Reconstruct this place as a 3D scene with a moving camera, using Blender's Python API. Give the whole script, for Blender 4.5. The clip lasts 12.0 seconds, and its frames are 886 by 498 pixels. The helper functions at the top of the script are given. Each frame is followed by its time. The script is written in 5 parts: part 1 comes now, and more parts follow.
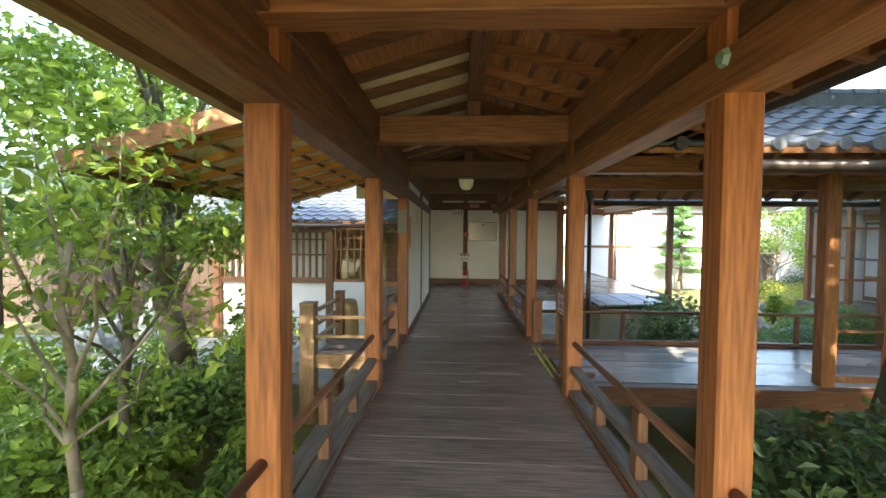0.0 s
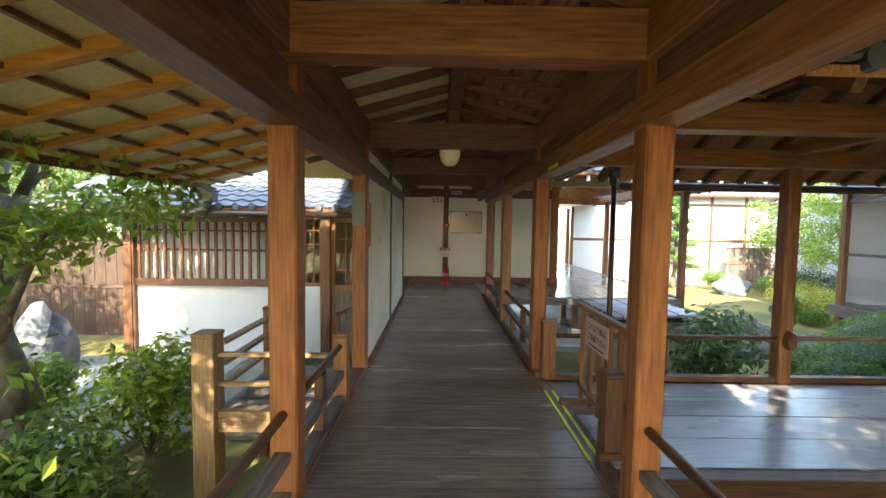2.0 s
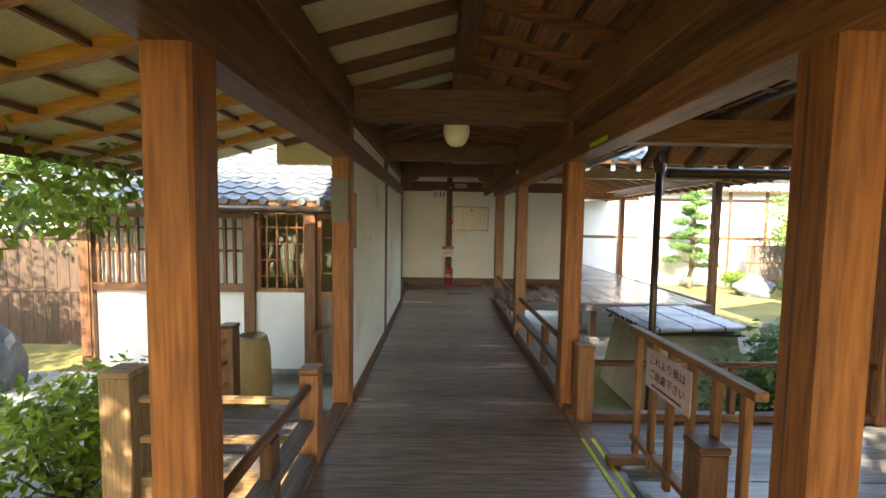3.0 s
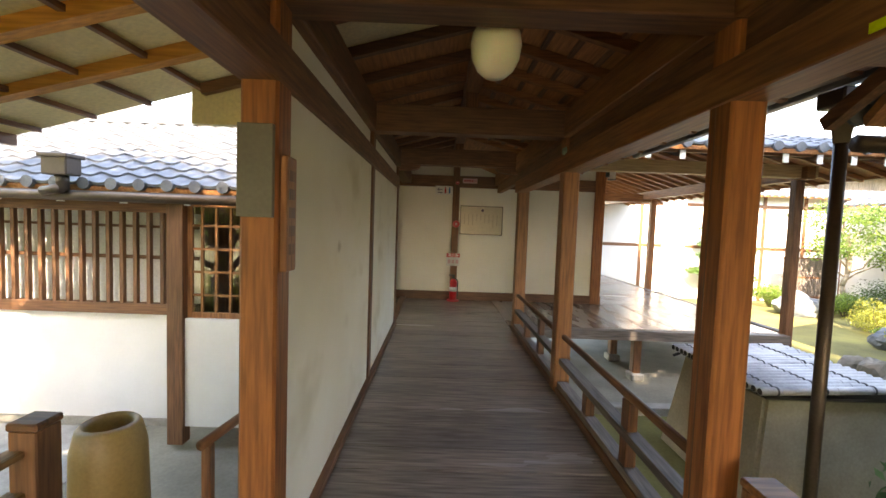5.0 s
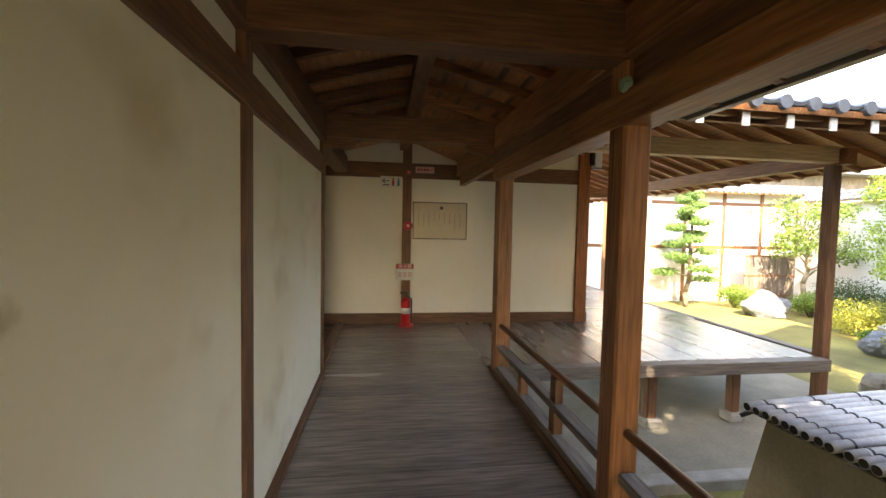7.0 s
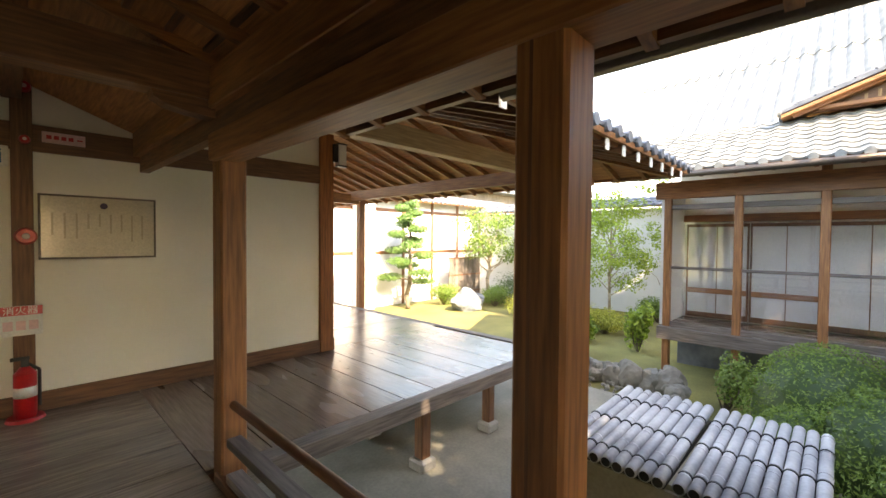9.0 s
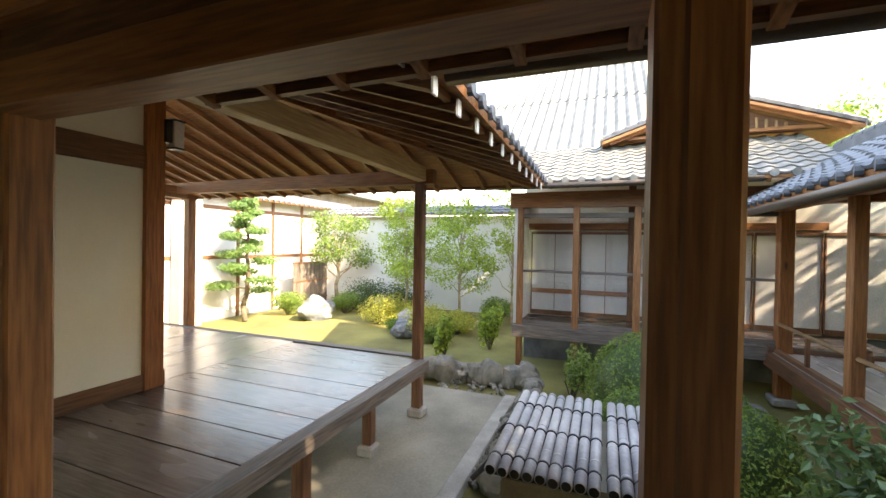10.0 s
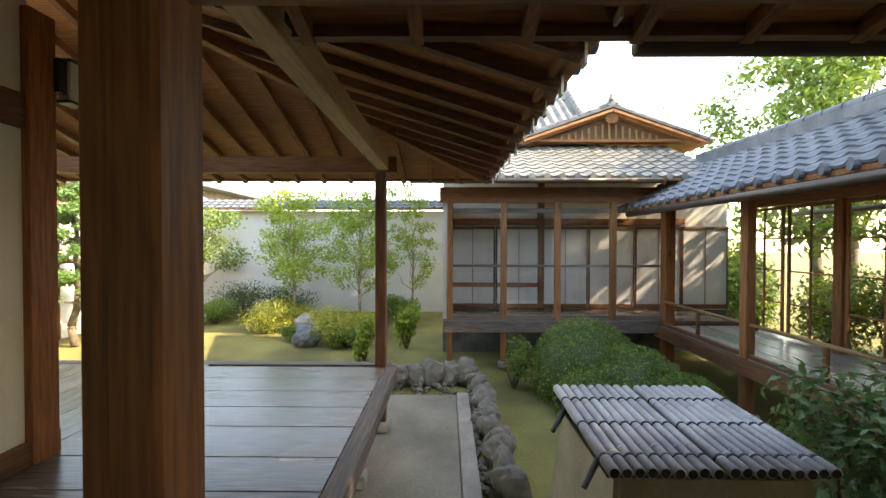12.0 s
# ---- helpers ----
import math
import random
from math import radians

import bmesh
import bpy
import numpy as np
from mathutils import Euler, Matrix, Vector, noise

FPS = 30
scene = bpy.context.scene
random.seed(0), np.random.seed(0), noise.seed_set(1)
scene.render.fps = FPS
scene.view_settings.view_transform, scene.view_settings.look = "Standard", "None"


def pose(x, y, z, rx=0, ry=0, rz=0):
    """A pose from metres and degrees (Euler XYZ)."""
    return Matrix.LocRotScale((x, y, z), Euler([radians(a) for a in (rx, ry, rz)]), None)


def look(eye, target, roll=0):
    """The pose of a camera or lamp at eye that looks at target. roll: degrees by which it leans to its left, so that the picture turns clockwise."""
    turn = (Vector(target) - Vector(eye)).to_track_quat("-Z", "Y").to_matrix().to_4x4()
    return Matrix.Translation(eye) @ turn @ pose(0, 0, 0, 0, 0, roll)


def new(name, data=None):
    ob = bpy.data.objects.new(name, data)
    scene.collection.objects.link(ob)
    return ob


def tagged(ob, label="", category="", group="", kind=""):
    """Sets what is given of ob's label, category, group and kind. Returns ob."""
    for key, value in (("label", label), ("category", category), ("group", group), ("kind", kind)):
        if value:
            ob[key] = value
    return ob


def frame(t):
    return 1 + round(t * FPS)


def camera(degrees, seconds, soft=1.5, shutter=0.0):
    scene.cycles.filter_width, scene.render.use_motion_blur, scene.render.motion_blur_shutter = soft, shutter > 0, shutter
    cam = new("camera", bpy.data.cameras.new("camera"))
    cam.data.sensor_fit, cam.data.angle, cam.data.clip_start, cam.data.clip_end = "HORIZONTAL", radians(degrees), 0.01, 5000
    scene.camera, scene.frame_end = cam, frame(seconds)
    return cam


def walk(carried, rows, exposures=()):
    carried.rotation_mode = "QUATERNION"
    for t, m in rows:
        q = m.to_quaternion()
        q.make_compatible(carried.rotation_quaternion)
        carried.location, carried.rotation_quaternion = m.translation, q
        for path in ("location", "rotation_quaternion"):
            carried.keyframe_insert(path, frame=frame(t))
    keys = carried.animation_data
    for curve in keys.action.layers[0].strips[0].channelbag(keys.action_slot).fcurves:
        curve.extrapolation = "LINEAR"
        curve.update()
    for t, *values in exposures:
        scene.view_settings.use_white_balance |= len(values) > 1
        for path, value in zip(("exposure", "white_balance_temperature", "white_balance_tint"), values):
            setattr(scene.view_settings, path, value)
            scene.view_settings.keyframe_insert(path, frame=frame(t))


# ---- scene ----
cam = camera(93.9, 12.0)
PATH = [
    (0, (-0.018, 1.059, 1.534), (-0.097, 3.057, 1.47), 0.5),
    (0.5, (-0.002, 1.536, 1.572), (-0.084, 3.532, 1.498), 0.5),
    (1, (0.015, 1.968, 1.583), (-0.034, 3.965, 1.499), 0.5),
    (1.5, (0.01, 2.386, 1.582), (0.009, 4.383, 1.484), 0.7),
    (2, (-0.037, 2.868, 1.576), (-0.013, 4.864, 1.464), 0.9),
    (2.5, (-0.036, 3.356, 1.567), (-0.009, 5.352, 1.449), 1.0),
    (3, (-0.053, 3.836, 1.572), (-0.038, 5.832, 1.444), 0.9),
    (5, (-0.156, 5.615, 1.553), (-0.135, 7.611, 1.439), 2.0),
    (5.5, (-0.153, 6.158, 1.55), (-0.125, 8.155, 1.438), 1.8),
    (6, (-0.176, 6.611, 1.564), (-0.121, 8.607, 1.451), 1.6),
    (6.5, (-0.176, 7.097, 1.558), (-0.045, 9.09, 1.451), 1.4),
    (8.5, (-0.023, 8.76, 1.567), (1.087, 10.423, 1.511), 0.5),
    (9, (0.102, 9.048, 1.597), (1.545, 10.432, 1.549), 0.5),
    (9.5, (0.087, 9.362, 1.632), (1.786, 10.417, 1.596), 0.8),
    (10, (0.155, 9.735, 1.605), (2.017, 10.466, 1.584), 1.0),
    (10.5, (0.175, 10.156, 1.584), (2.125, 10.6, 1.581), 1.1),
    (11, (0.176, 10.557, 1.584), (2.164, 10.773, 1.575), 0.7),
    (11.5, (0.239, 10.928, 1.568), (2.237, 11.007, 1.549), 0.2),
    (12, (0.229, 11.351, 1.565), (2.228, 11.372, 1.536), 0.1),
]
walk(cam, [(t, look(eye, target, roll)) for t, eye, target, roll in PATH], exposures=[(0.0, 3.6, 7000, 5), (3.0, 3.8, 7900, 8), (5.5, 4.0, 8900, 15), (8.5, 3.95, 9300, 15), (10.5, 3.4, 9300, 12), (12.0, 3.15, 9300, 11)])

# ---- light ----
SUN_EL, SUN_AZ = 40.0, 193.0  # degrees; azimuth from +y clockwise
world = bpy.data.worlds.new("sky")
scene.world = world
world.use_nodes = True
wn = world.node_tree
sky = wn.nodes.new("ShaderNodeTexSky")
sky.sky_type = "NISHITA"
sky.sun_disc = False
sky.sun_elevation, sky.sun_rotation = radians(SUN_EL), radians(SUN_AZ)
wn.nodes["Background"].inputs["Strength"].default_value = 0.15
wn.links.new(sky.outputs["Color"], wn.nodes["Background"].inputs["Color"])
sun = new("sun", bpy.data.lights.new("sun", "SUN"))
sun.data.energy, sun.data.angle, sun.data.color = 2.1, radians(0.6), (1.0, 0.93, 0.82)
sd = Vector((math.sin(radians(SUN_AZ)) * math.cos(radians(SUN_EL)), math.cos(radians(SUN_AZ)) * math.cos(radians(SUN_EL)), math.sin(radians(SUN_EL))))
sun.matrix_world = look(sd * 60, (0, 0, 0))


# ---- plan of the corridor ----
YS, YE = -1.6, 14.3            # its ends
XL, XR = -0.80, 1.00           # inner faces of its posts
POSTS = (-1.73, 0.52, 2.77, 5.02, 7.36, 9.585, 12.0)
LEFT_POSTS = (-1.73, 0.58, 2.88, 5.16)


# ---- materials ----
def material(name, rough=0.6, metal=0.0):
    m = bpy.data.materials.new(name)
    m.use_nodes = True
    b = m.node_tree.nodes["Principled BSDF"]
    b.inputs["Roughness"].default_value, b.inputs["Metallic"].default_value = rough, metal
    return m, m.node_tree, b


def ramp(nt, src, stops):
    r = nt.nodes.new("ShaderNodeValToRGB")
    r.color_ramp.elements[0].position, r.color_ramp.elements[0].color = stops[0][0], (*stops[0][1], 1)
    r.color_ramp.elements[1].position, r.color_ramp.elements[1].color = stops[-1][0], (*stops[-1][1], 1)
    for p, c in stops[1:-1]:
        e = r.color_ramp.elements.new(p)
        e.color = (*c, 1)
    nt.links.new(src, r.inputs["Fac"])
    return r.outputs["Color"]


def tex(nt, kind, scale, stretch=(1, 1, 1), detail=5.0, shift=None):
    co = nt.nodes.new("ShaderNodeTexCoord")
    mp = nt.nodes.new("ShaderNodeMapping")
    mp.inputs["Scale"].default_value = stretch
    nt.links.new(co.outputs["Object"], mp.inputs["Vector"])
    if shift is not None:
        nt.links.new(shift, mp.inputs["Location"])
    t = nt.nodes.new(kind)
    t.inputs["Scale"].default_value = scale
    if kind == "ShaderNodeTexNoise":
        t.inputs["Detail"].default_value = detail
    nt.links.new(mp.outputs["Vector"], t.inputs["Vector"])
    return t


def mix(nt, a, b, fac, mode="MULTIPLY"):
    m = nt.nodes.new("ShaderNodeMix")
    m.data_type, m.blend_type = "RGBA", mode
    for src, sock in ((fac, m.inputs[0]), (a, m.inputs[6]), (b, m.inputs[7])):
        if hasattr(src, "is_linked"):
            nt.links.new(src, sock)
        elif isinstance(src, tuple):
            sock.default_value = (*src, 1)
        else:
            sock.default_value = src
    return m.outputs[2]


def bump(nt, b, h, strength, dist=0.01):
    n = nt.nodes.new("ShaderNodeBump")
    n.inputs["Strength"].default_value, n.inputs["Distance"].default_value = strength, dist
    nt.links.new(h, n.inputs["Height"])
    nt.links.new(n.outputs["Normal"], b.inputs["Normal"])


def object_random(nt):
    return nt.nodes.new("ShaderNodeObjectInfo").outputs["Random"]


def wood(name, dark, light, rough=0.5, axis="z", knots=0.0, coat=0.0):
    m, nt, b = material(name, rough)
    st = {"x": (0.6, 9, 9), "y": (9, 0.6, 9), "z": (9, 9, 0.6)}[axis]
    vm = nt.nodes.new("ShaderNodeVectorMath")
    vm.operation = "SCALE"
    vm.inputs[0].default_value = (31, 17, 23)
    nt.links.new(object_random(nt), vm.inputs["Scale"])
    fine = tex(nt, "ShaderNodeTexNoise", 6, st, 8, vm.outputs[0])
    broad = tex(nt, "ShaderNodeTexNoise", 0.9, {"x": (0.5, 2, 2), "y": (2, 0.5, 2), "z": (2, 2, 0.5)}[axis], 3, vm.outputs[0])
    c = ramp(nt, fine.outputs["Fac"], [(0.32, dark), (0.68, light)])
    c = mix(nt, c, ramp(nt, broad.outputs["Fac"], [(0.3, (0.6, 0.58, 0.56)), (0.7, (1.15, 1.1, 1.05))]), 0.8)
    if knots:
        k = tex(nt, "ShaderNodeTexVoronoi", 1.6, {"x": (0.5, 2, 2), "y": (2, 0.5, 2), "z": (2, 2, 0.6)}[axis], 0, vm.outputs[0])
        c = mix(nt, ramp(nt, k.outputs["Distance"], [(0.03, (0.25, 0.16, 0.1)), (0.09, (1, 1, 1))]), c, 1.0)
    nt.links.new(c, b.inputs["Base Color"])
    r = nt.nodes.new("ShaderNodeMapRange")
    r.inputs["To Min"].default_value, r.inputs["To Max"].default_value = rough - 0.08, rough + 0.14
    nt.links.new(broad.outputs["Fac"], r.inputs["Value"])
    nt.links.new(r.outputs["Result"], b.inputs["Roughness"])
    if coat:
        b.inputs["Coat Weight"].default_value, b.inputs["Coat Roughness"].default_value = coat, 0.25
    bump(nt, b, fine.outputs["Fac"], 0.25, 0.004)
    return m


def plain(name, dark, light, rough=0.8, scale=3.0, fine=40.0, bumpy=0.2, metal=0.0, tone=0.7):
    m, nt, b = material(name, rough, metal)
    a = tex(nt, "ShaderNodeTexNoise", scale, detail=6)
    f = tex(nt, "ShaderNodeTexNoise", fine, detail=4)
    c = ramp(nt, a.outputs["Fac"], [(0.3, dark), (0.7, light)])
    c = mix(nt, c, ramp(nt, f.outputs["Fac"], [(0.3, (0.82, 0.82, 0.82)), (0.7, (1.1, 1.1, 1.1))]), tone)
    nt.links.new(c, b.inputs["Base Color"])
    bump(nt, b, f.outputs["Fac"], bumpy, 0.006)
    return m


def leafy(name, dark, light, rough=0.45):
    m, nt, b = material(name, rough)
    g = nt.nodes.new("ShaderNodeNewGeometry")
    c = ramp(nt, g.outputs["Random Per Island"], [(0.0, dark), (0.6, light), (1.0, tuple(min(1, v * 1.35) for v in light))])
    nt.links.new(c, b.inputs["Base Color"])
    tr = nt.nodes.new("ShaderNodeBsdfTranslucent")
    nt.links.new(c, tr.inputs["Color"])
    ms = nt.nodes.new("ShaderNodeMixShader")
    ms.inputs[0].default_value = 0.4
    out = nt.nodes["Material Output"]
    nt.links.new(b.outputs[0], ms.inputs[1])
    nt.links.new(tr.outputs[0], ms.inputs[2])
    nt.links.new(ms.outputs[0], out.inputs["Surface"])
    return m


def solid(name, colour, rough=0.6, metal=0.0):
    return plain(name, tuple(c * 0.92 for c in colour), colour, rough, 6.0, 60.0, 0.05, metal)


def glass(name):
    m, nt, b = material(name, 0.03)
    tr = nt.nodes.new("ShaderNodeBsdfTransparent")
    gl = nt.nodes.new("ShaderNodeBsdfGlossy")
    gl.inputs["Roughness"].default_value = 0.02
    ms = nt.nodes.new("ShaderNodeMixShader")
    ms.inputs[0].default_value = 0.07
    nt.links.new(tr.outputs[0], ms.inputs[1])
    nt.links.new(gl.outputs[0], ms.inputs[2])
    nt.links.new(ms.outputs[0], nt.nodes["Material Output"].inputs["Surface"])
    return m


WARM_D, WARM_L = (0.2, 0.068, 0.02), (0.43, 0.155, 0.048)
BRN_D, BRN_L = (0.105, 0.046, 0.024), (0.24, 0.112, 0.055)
warm = {a: wood("warm_cedar_" + a, WARM_D, WARM_L, 0.5, a, 1.0) for a in "xyz"}
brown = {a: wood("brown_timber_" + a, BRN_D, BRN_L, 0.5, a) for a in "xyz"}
mid = {a: wood("mid_timber_" + a, (0.19, 0.078, 0.032), (0.41, 0.18, 0.072), 0.5, a) for a in "xyz"}
raw = {a: wood("raw_cypress_" + a, (0.22, 0.13, 0.06), (0.42, 0.27, 0.14), 0.6, a) for a in "xyz"}
# pale cypress lightened further: bounce light from the floor is in the colour
pale = {a: wood("bounce_lit_cypress_" + a, (0.4, 0.28, 0.15), (0.62, 0.46, 0.27), 0.55, a) for a in "x"}
# rafter wood brightened to orange: light from the ground put into the colour
orange = {a: wood("bounce_lit_rafter_" + a, (0.48, 0.2, 0.04), (0.75, 0.36, 0.085), 0.55, a) for a in "xyz"}
grey_wood = {a: wood("weathered_timber_" + a, (0.10, 0.085, 0.075), (0.24, 0.2, 0.18), 0.6, a) for a in "xyz"}
# dark-brown fence wood, darkened further to paint the shade it stands in
fence_wood = {a: wood("shaded_fence_" + a, (0.045, 0.028, 0.02), (0.1, 0.06, 0.042), 0.7, a) for a in "xz"}
plank_x = wood("polished_plank_x", (0.19, 0.16, 0.145), (0.37, 0.315, 0.285), 0.21, "x", 0.0)
plank_y = wood("polished_plank_y", (0.14, 0.103, 0.085), (0.28, 0.215, 0.18), 0.23, "y", 0.0)
plank_pale = wood("worn_plank_x", (0.28, 0.275, 0.285), (0.45, 0.44, 0.45), 0.24, "x")
board = wood("ceiling_board", (0.3, 0.125, 0.05), (0.55, 0.26, 0.115), 0.6, "y")
cream = plain("cream_board", (0.72, 0.6, 0.34), (0.82, 0.72, 0.46), 0.7, 2.0)
plaster = plain("white_plaster", (0.8, 0.77, 0.68), (0.86, 0.84, 0.77), 0.85, 1.2, 30, 0.02, tone=0.1)
white_wall = plain("outer_white_plaster", (0.62, 0.63, 0.65), (0.7, 0.705, 0.72), 0.85, 1.5, 30, 0.02, tone=0.1)


def stained_plaster():
    m, nt, b = material("stained_plaster", 0.85)
    a = tex(nt, "ShaderNodeTexNoise", 0.9, detail=3)
    s = tex(nt, "ShaderNodeTexNoise", 2.1, (1, 1, 1.3), 2)
    f = tex(nt, "ShaderNodeTexNoise", 35, detail=4)
    c = ramp(nt, a.outputs["Fac"], [(0.3, (0.76, 0.69, 0.53)), (0.7, (0.86, 0.82, 0.71))])
    c = mix(nt, ramp(nt, s.outputs["Fac"], [(0.55, (1, 1, 1)), (0.78, (0.8, 0.76, 0.68))]), c, 1.0)
    # one dark smudge at shoulder height
    co, off = nt.nodes.new("ShaderNodeTexCoord"), nt.nodes.new("ShaderNodeVectorMath")
    off.operation = "SUBTRACT"
    off.inputs[1].default_value = (XL - 0.012, 8.33, 1.39)
    nt.links.new(co.outputs["Object"], off.inputs[0])
    sc = nt.nodes.new("ShaderNodeVectorMath")
    sc.operation = "MULTIPLY"
    sc.inputs[1].default_value = (0, 7.5, 10.5)
    nt.links.new(off.outputs[0], sc.inputs[0])
    ln = nt.nodes.new("ShaderNodeVectorMath")
    ln.operation = "LENGTH"
    nt.links.new(sc.outputs[0], ln.inputs[0])
    ragged = tex(nt, "ShaderNodeTexNoise", 14, detail=4)
    ad = nt.nodes.new("ShaderNodeMath")
    nt.links.new(ln.outputs["Value"], ad.inputs[0])
    nt.links.new(ragged.outputs["Fac"], ad.inputs[1])
    c = mix(nt, ramp(nt, ad.outputs[0], [(0.62, (0.7, 0.66, 0.58)), (1.0, (1, 1, 1))]), c, 1.0)
    nt.links.new(c, b.inputs["Base Color"])
    bump(nt, b, f.outputs["Fac"], 0.03, 0.005)
    return m


stained = stained_plaster()
tile = plain("grey_roof_tile", (0.075, 0.083, 0.1), (0.15, 0.16, 0.18), 0.5, 5, 50, 0.15)
tile_old = plain("silvered_roof_tile", (0.13, 0.135, 0.13), (0.25, 0.25, 0.24), 0.6, 3, 30, 0.2)
stone = plain("garden_rock", (0.1, 0.1, 0.088), (0.28, 0.27, 0.24), 0.85, 2.5, 14, 0.8)
rock_dark = plain("blue_grey_rock", (0.07, 0.085, 0.1), (0.2, 0.22, 0.24), 0.75, 2.5, 14, 0.8)
footing = plain("footing_stone", (0.22, 0.21, 0.19), (0.36, 0.35, 0.32), 0.85, 4, 40, 0.3)
concrete = plain("packed_earth_path", (0.16, 0.15, 0.12), (0.30, 0.285, 0.235), 0.85, 1.2, 30, 0.3)
earth = plain("wall_clay", (0.27, 0.235, 0.17), (0.42, 0.37, 0.28), 0.9, 2.0, 40, 0.3)
moss = plain("moss_ground", (0.11, 0.10, 0.035), (0.25, 0.23, 0.07), 0.95, 0.8, 25, 0.8)
gravel = plain("pale_gravel", (0.24, 0.24, 0.235), (0.4, 0.4, 0.385), 0.9, 5, 90, 0.6)
bamboo_m = plain("silvered_bamboo", (0.34, 0.34, 0.36), (0.58, 0.57, 0.57), 0.4, 4, 40, 0.1)
# near-black colour standing in for shade between and inside the poles
bamboo_shade = solid("bamboo_shadow", (0.03, 0.025, 0.02), 0.9)
bark = plain("tree_bark", (0.09, 0.07, 0.05), (0.22, 0.18, 0.13), 0.9, 6, 30, 1.0)
bark_pale = plain("pale_bark", (0.2, 0.16, 0.11), (0.38, 0.31, 0.22), 0.85, 6, 30, 0.6)
# leaf_sun carries sunlight in its colour: a brighter copy of leaf_mid
leaf_sun = leafy("sun_painted_leaf", (0.13, 0.2, 0.025), (0.3, 0.4, 0.06))
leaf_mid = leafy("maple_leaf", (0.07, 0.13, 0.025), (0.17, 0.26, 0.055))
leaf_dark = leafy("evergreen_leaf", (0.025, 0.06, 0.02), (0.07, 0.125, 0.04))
leaf_clip = leafy("clipped_leaf", (0.08, 0.16, 0.03), (0.19, 0.29, 0.06))
leaf_gold = leafy("golden_leaf", (0.25, 0.27, 0.04), (0.42, 0.42, 0.08))
leaf_camellia = leafy("camellia_leaf", (0.06, 0.13, 0.045), (0.15, 0.25, 0.1), 0.3)
needle = leafy("pine_needle", (0.05, 0.12, 0.03), (0.14, 0.25, 0.07))
black = solid("black_metal", (0.03, 0.03, 0.032), 0.5)
gutter_m = solid("brown_gutter", (0.10, 0.075, 0.06), 0.4, 0.5)
red = solid("red_paint", (0.55, 0.02, 0.025), 0.35)
white = solid("white_paint", (0.8, 0.8, 0.78), 0.5)
pink = solid("pink_card", (0.75, 0.5, 0.52), 0.5)
lime = solid("lime_tape", (0.75, 0.95, 0.02), 0.5)
paper = solid("glossy_notice", (0.62, 0.56, 0.45), 0.15)
ink = solid("dark_ink", (0.08, 0.05, 0.1), 0.6)
blue = solid("blue_paint", (0.05, 0.2, 0.4), 0.5)
grey_panel = solid("grey_panel", (0.13, 0.125, 0.11), 0.4)
verdigris = solid("verdigris_copper", (0.25, 0.38, 0.3), 0.6)
pane_m = glass("window_glass")
shoji = plain("paper_screen", (0.62, 0.62, 0.62), (0.72, 0.72, 0.7), 0.8, 1.0)
lamp_m, lnt, lb = material("milk_glass", 0.25)
lb.inputs["Base Color"].default_value = (0.85, 0.8, 0.62, 1)
lb.inputs["Subsurface Weight"].default_value = 0.3


# ---- builders ----
def box(bm, x0, x1, y0, y1, z0, z1, bevel=0.0, m=None):
    t = Matrix.LocRotScale(((x0 + x1) / 2, (y0 + y1) / 2, (z0 + z1) / 2), None, (abs(x1 - x0), abs(y1 - y0), abs(z1 - z0)))
    r = bmesh.ops.create_cube(bm, size=1, matrix=(m @ t) if m else t)
    if bevel:
        es = list({e for v in r["verts"] for e in v.link_edges})
        bmesh.ops.bevel(bm, geom=es, offset=bevel, segments=1, affect="EDGES")


def tube(bm, a, b, r0, r1=None, n=10):
    a, b = Vector(a), Vector(b)
    r1 = r0 if r1 is None else r1
    d = b - a
    m = Matrix.Translation((a + b) / 2) @ d.to_track_quat("Z", "Y").to_matrix().to_4x4()
    bmesh.ops.create_cone(bm, cap_ends=True, segments=n, radius1=r0, radius2=r1, depth=d.length, matrix=m)


def bar(bm, a, b, w, h):
    """A squared timber from a to b, w wide and h high."""
    a, b = Vector(a), Vector(b)
    d = b - a
    side = d.cross(Vector((0, 0, 1)))
    side = side.normalized() if side.length > 1e-6 else Vector((1, 0, 0))
    up = side.cross(d).normalized()
    rot = Matrix((side, d.normalized(), up)).transposed().to_4x4()
    box(bm, -w / 2, w / 2, -d.length / 2, d.length / 2, -h / 2, h / 2, 0, Matrix.Translation((a + b) / 2) @ rot)


def mesh_from(name, bm, mat, smooth=False):
    me = bpy.data.meshes.new(name)
    bm.to_mesh(me)
    bm.free()
    me.materials.append(mat)
    if smooth:
        for p in me.polygons:
            p.use_smooth = True
    return me


def part(name, bm, mat, parent=None, label="", smooth=False):
    ob = new(name, mesh_from(name, bm, mat, smooth))
    ob.parent = parent
    if label:
        tagged(ob, label)
    return ob


def boxpart(name, dims, mat, parent=None, label="", bevel=0.004):
    bm = bmesh.new()
    box(bm, *dims, bevel)
    return part(name, bm, mat, parent, label)


def thing(name, label, category, at=(0, 0, 0), kind="", group=""):
    ob = new(name)
    ob.location = at
    ob.empty_display_size = 0.1
    return tagged(ob, label, category, group, kind)


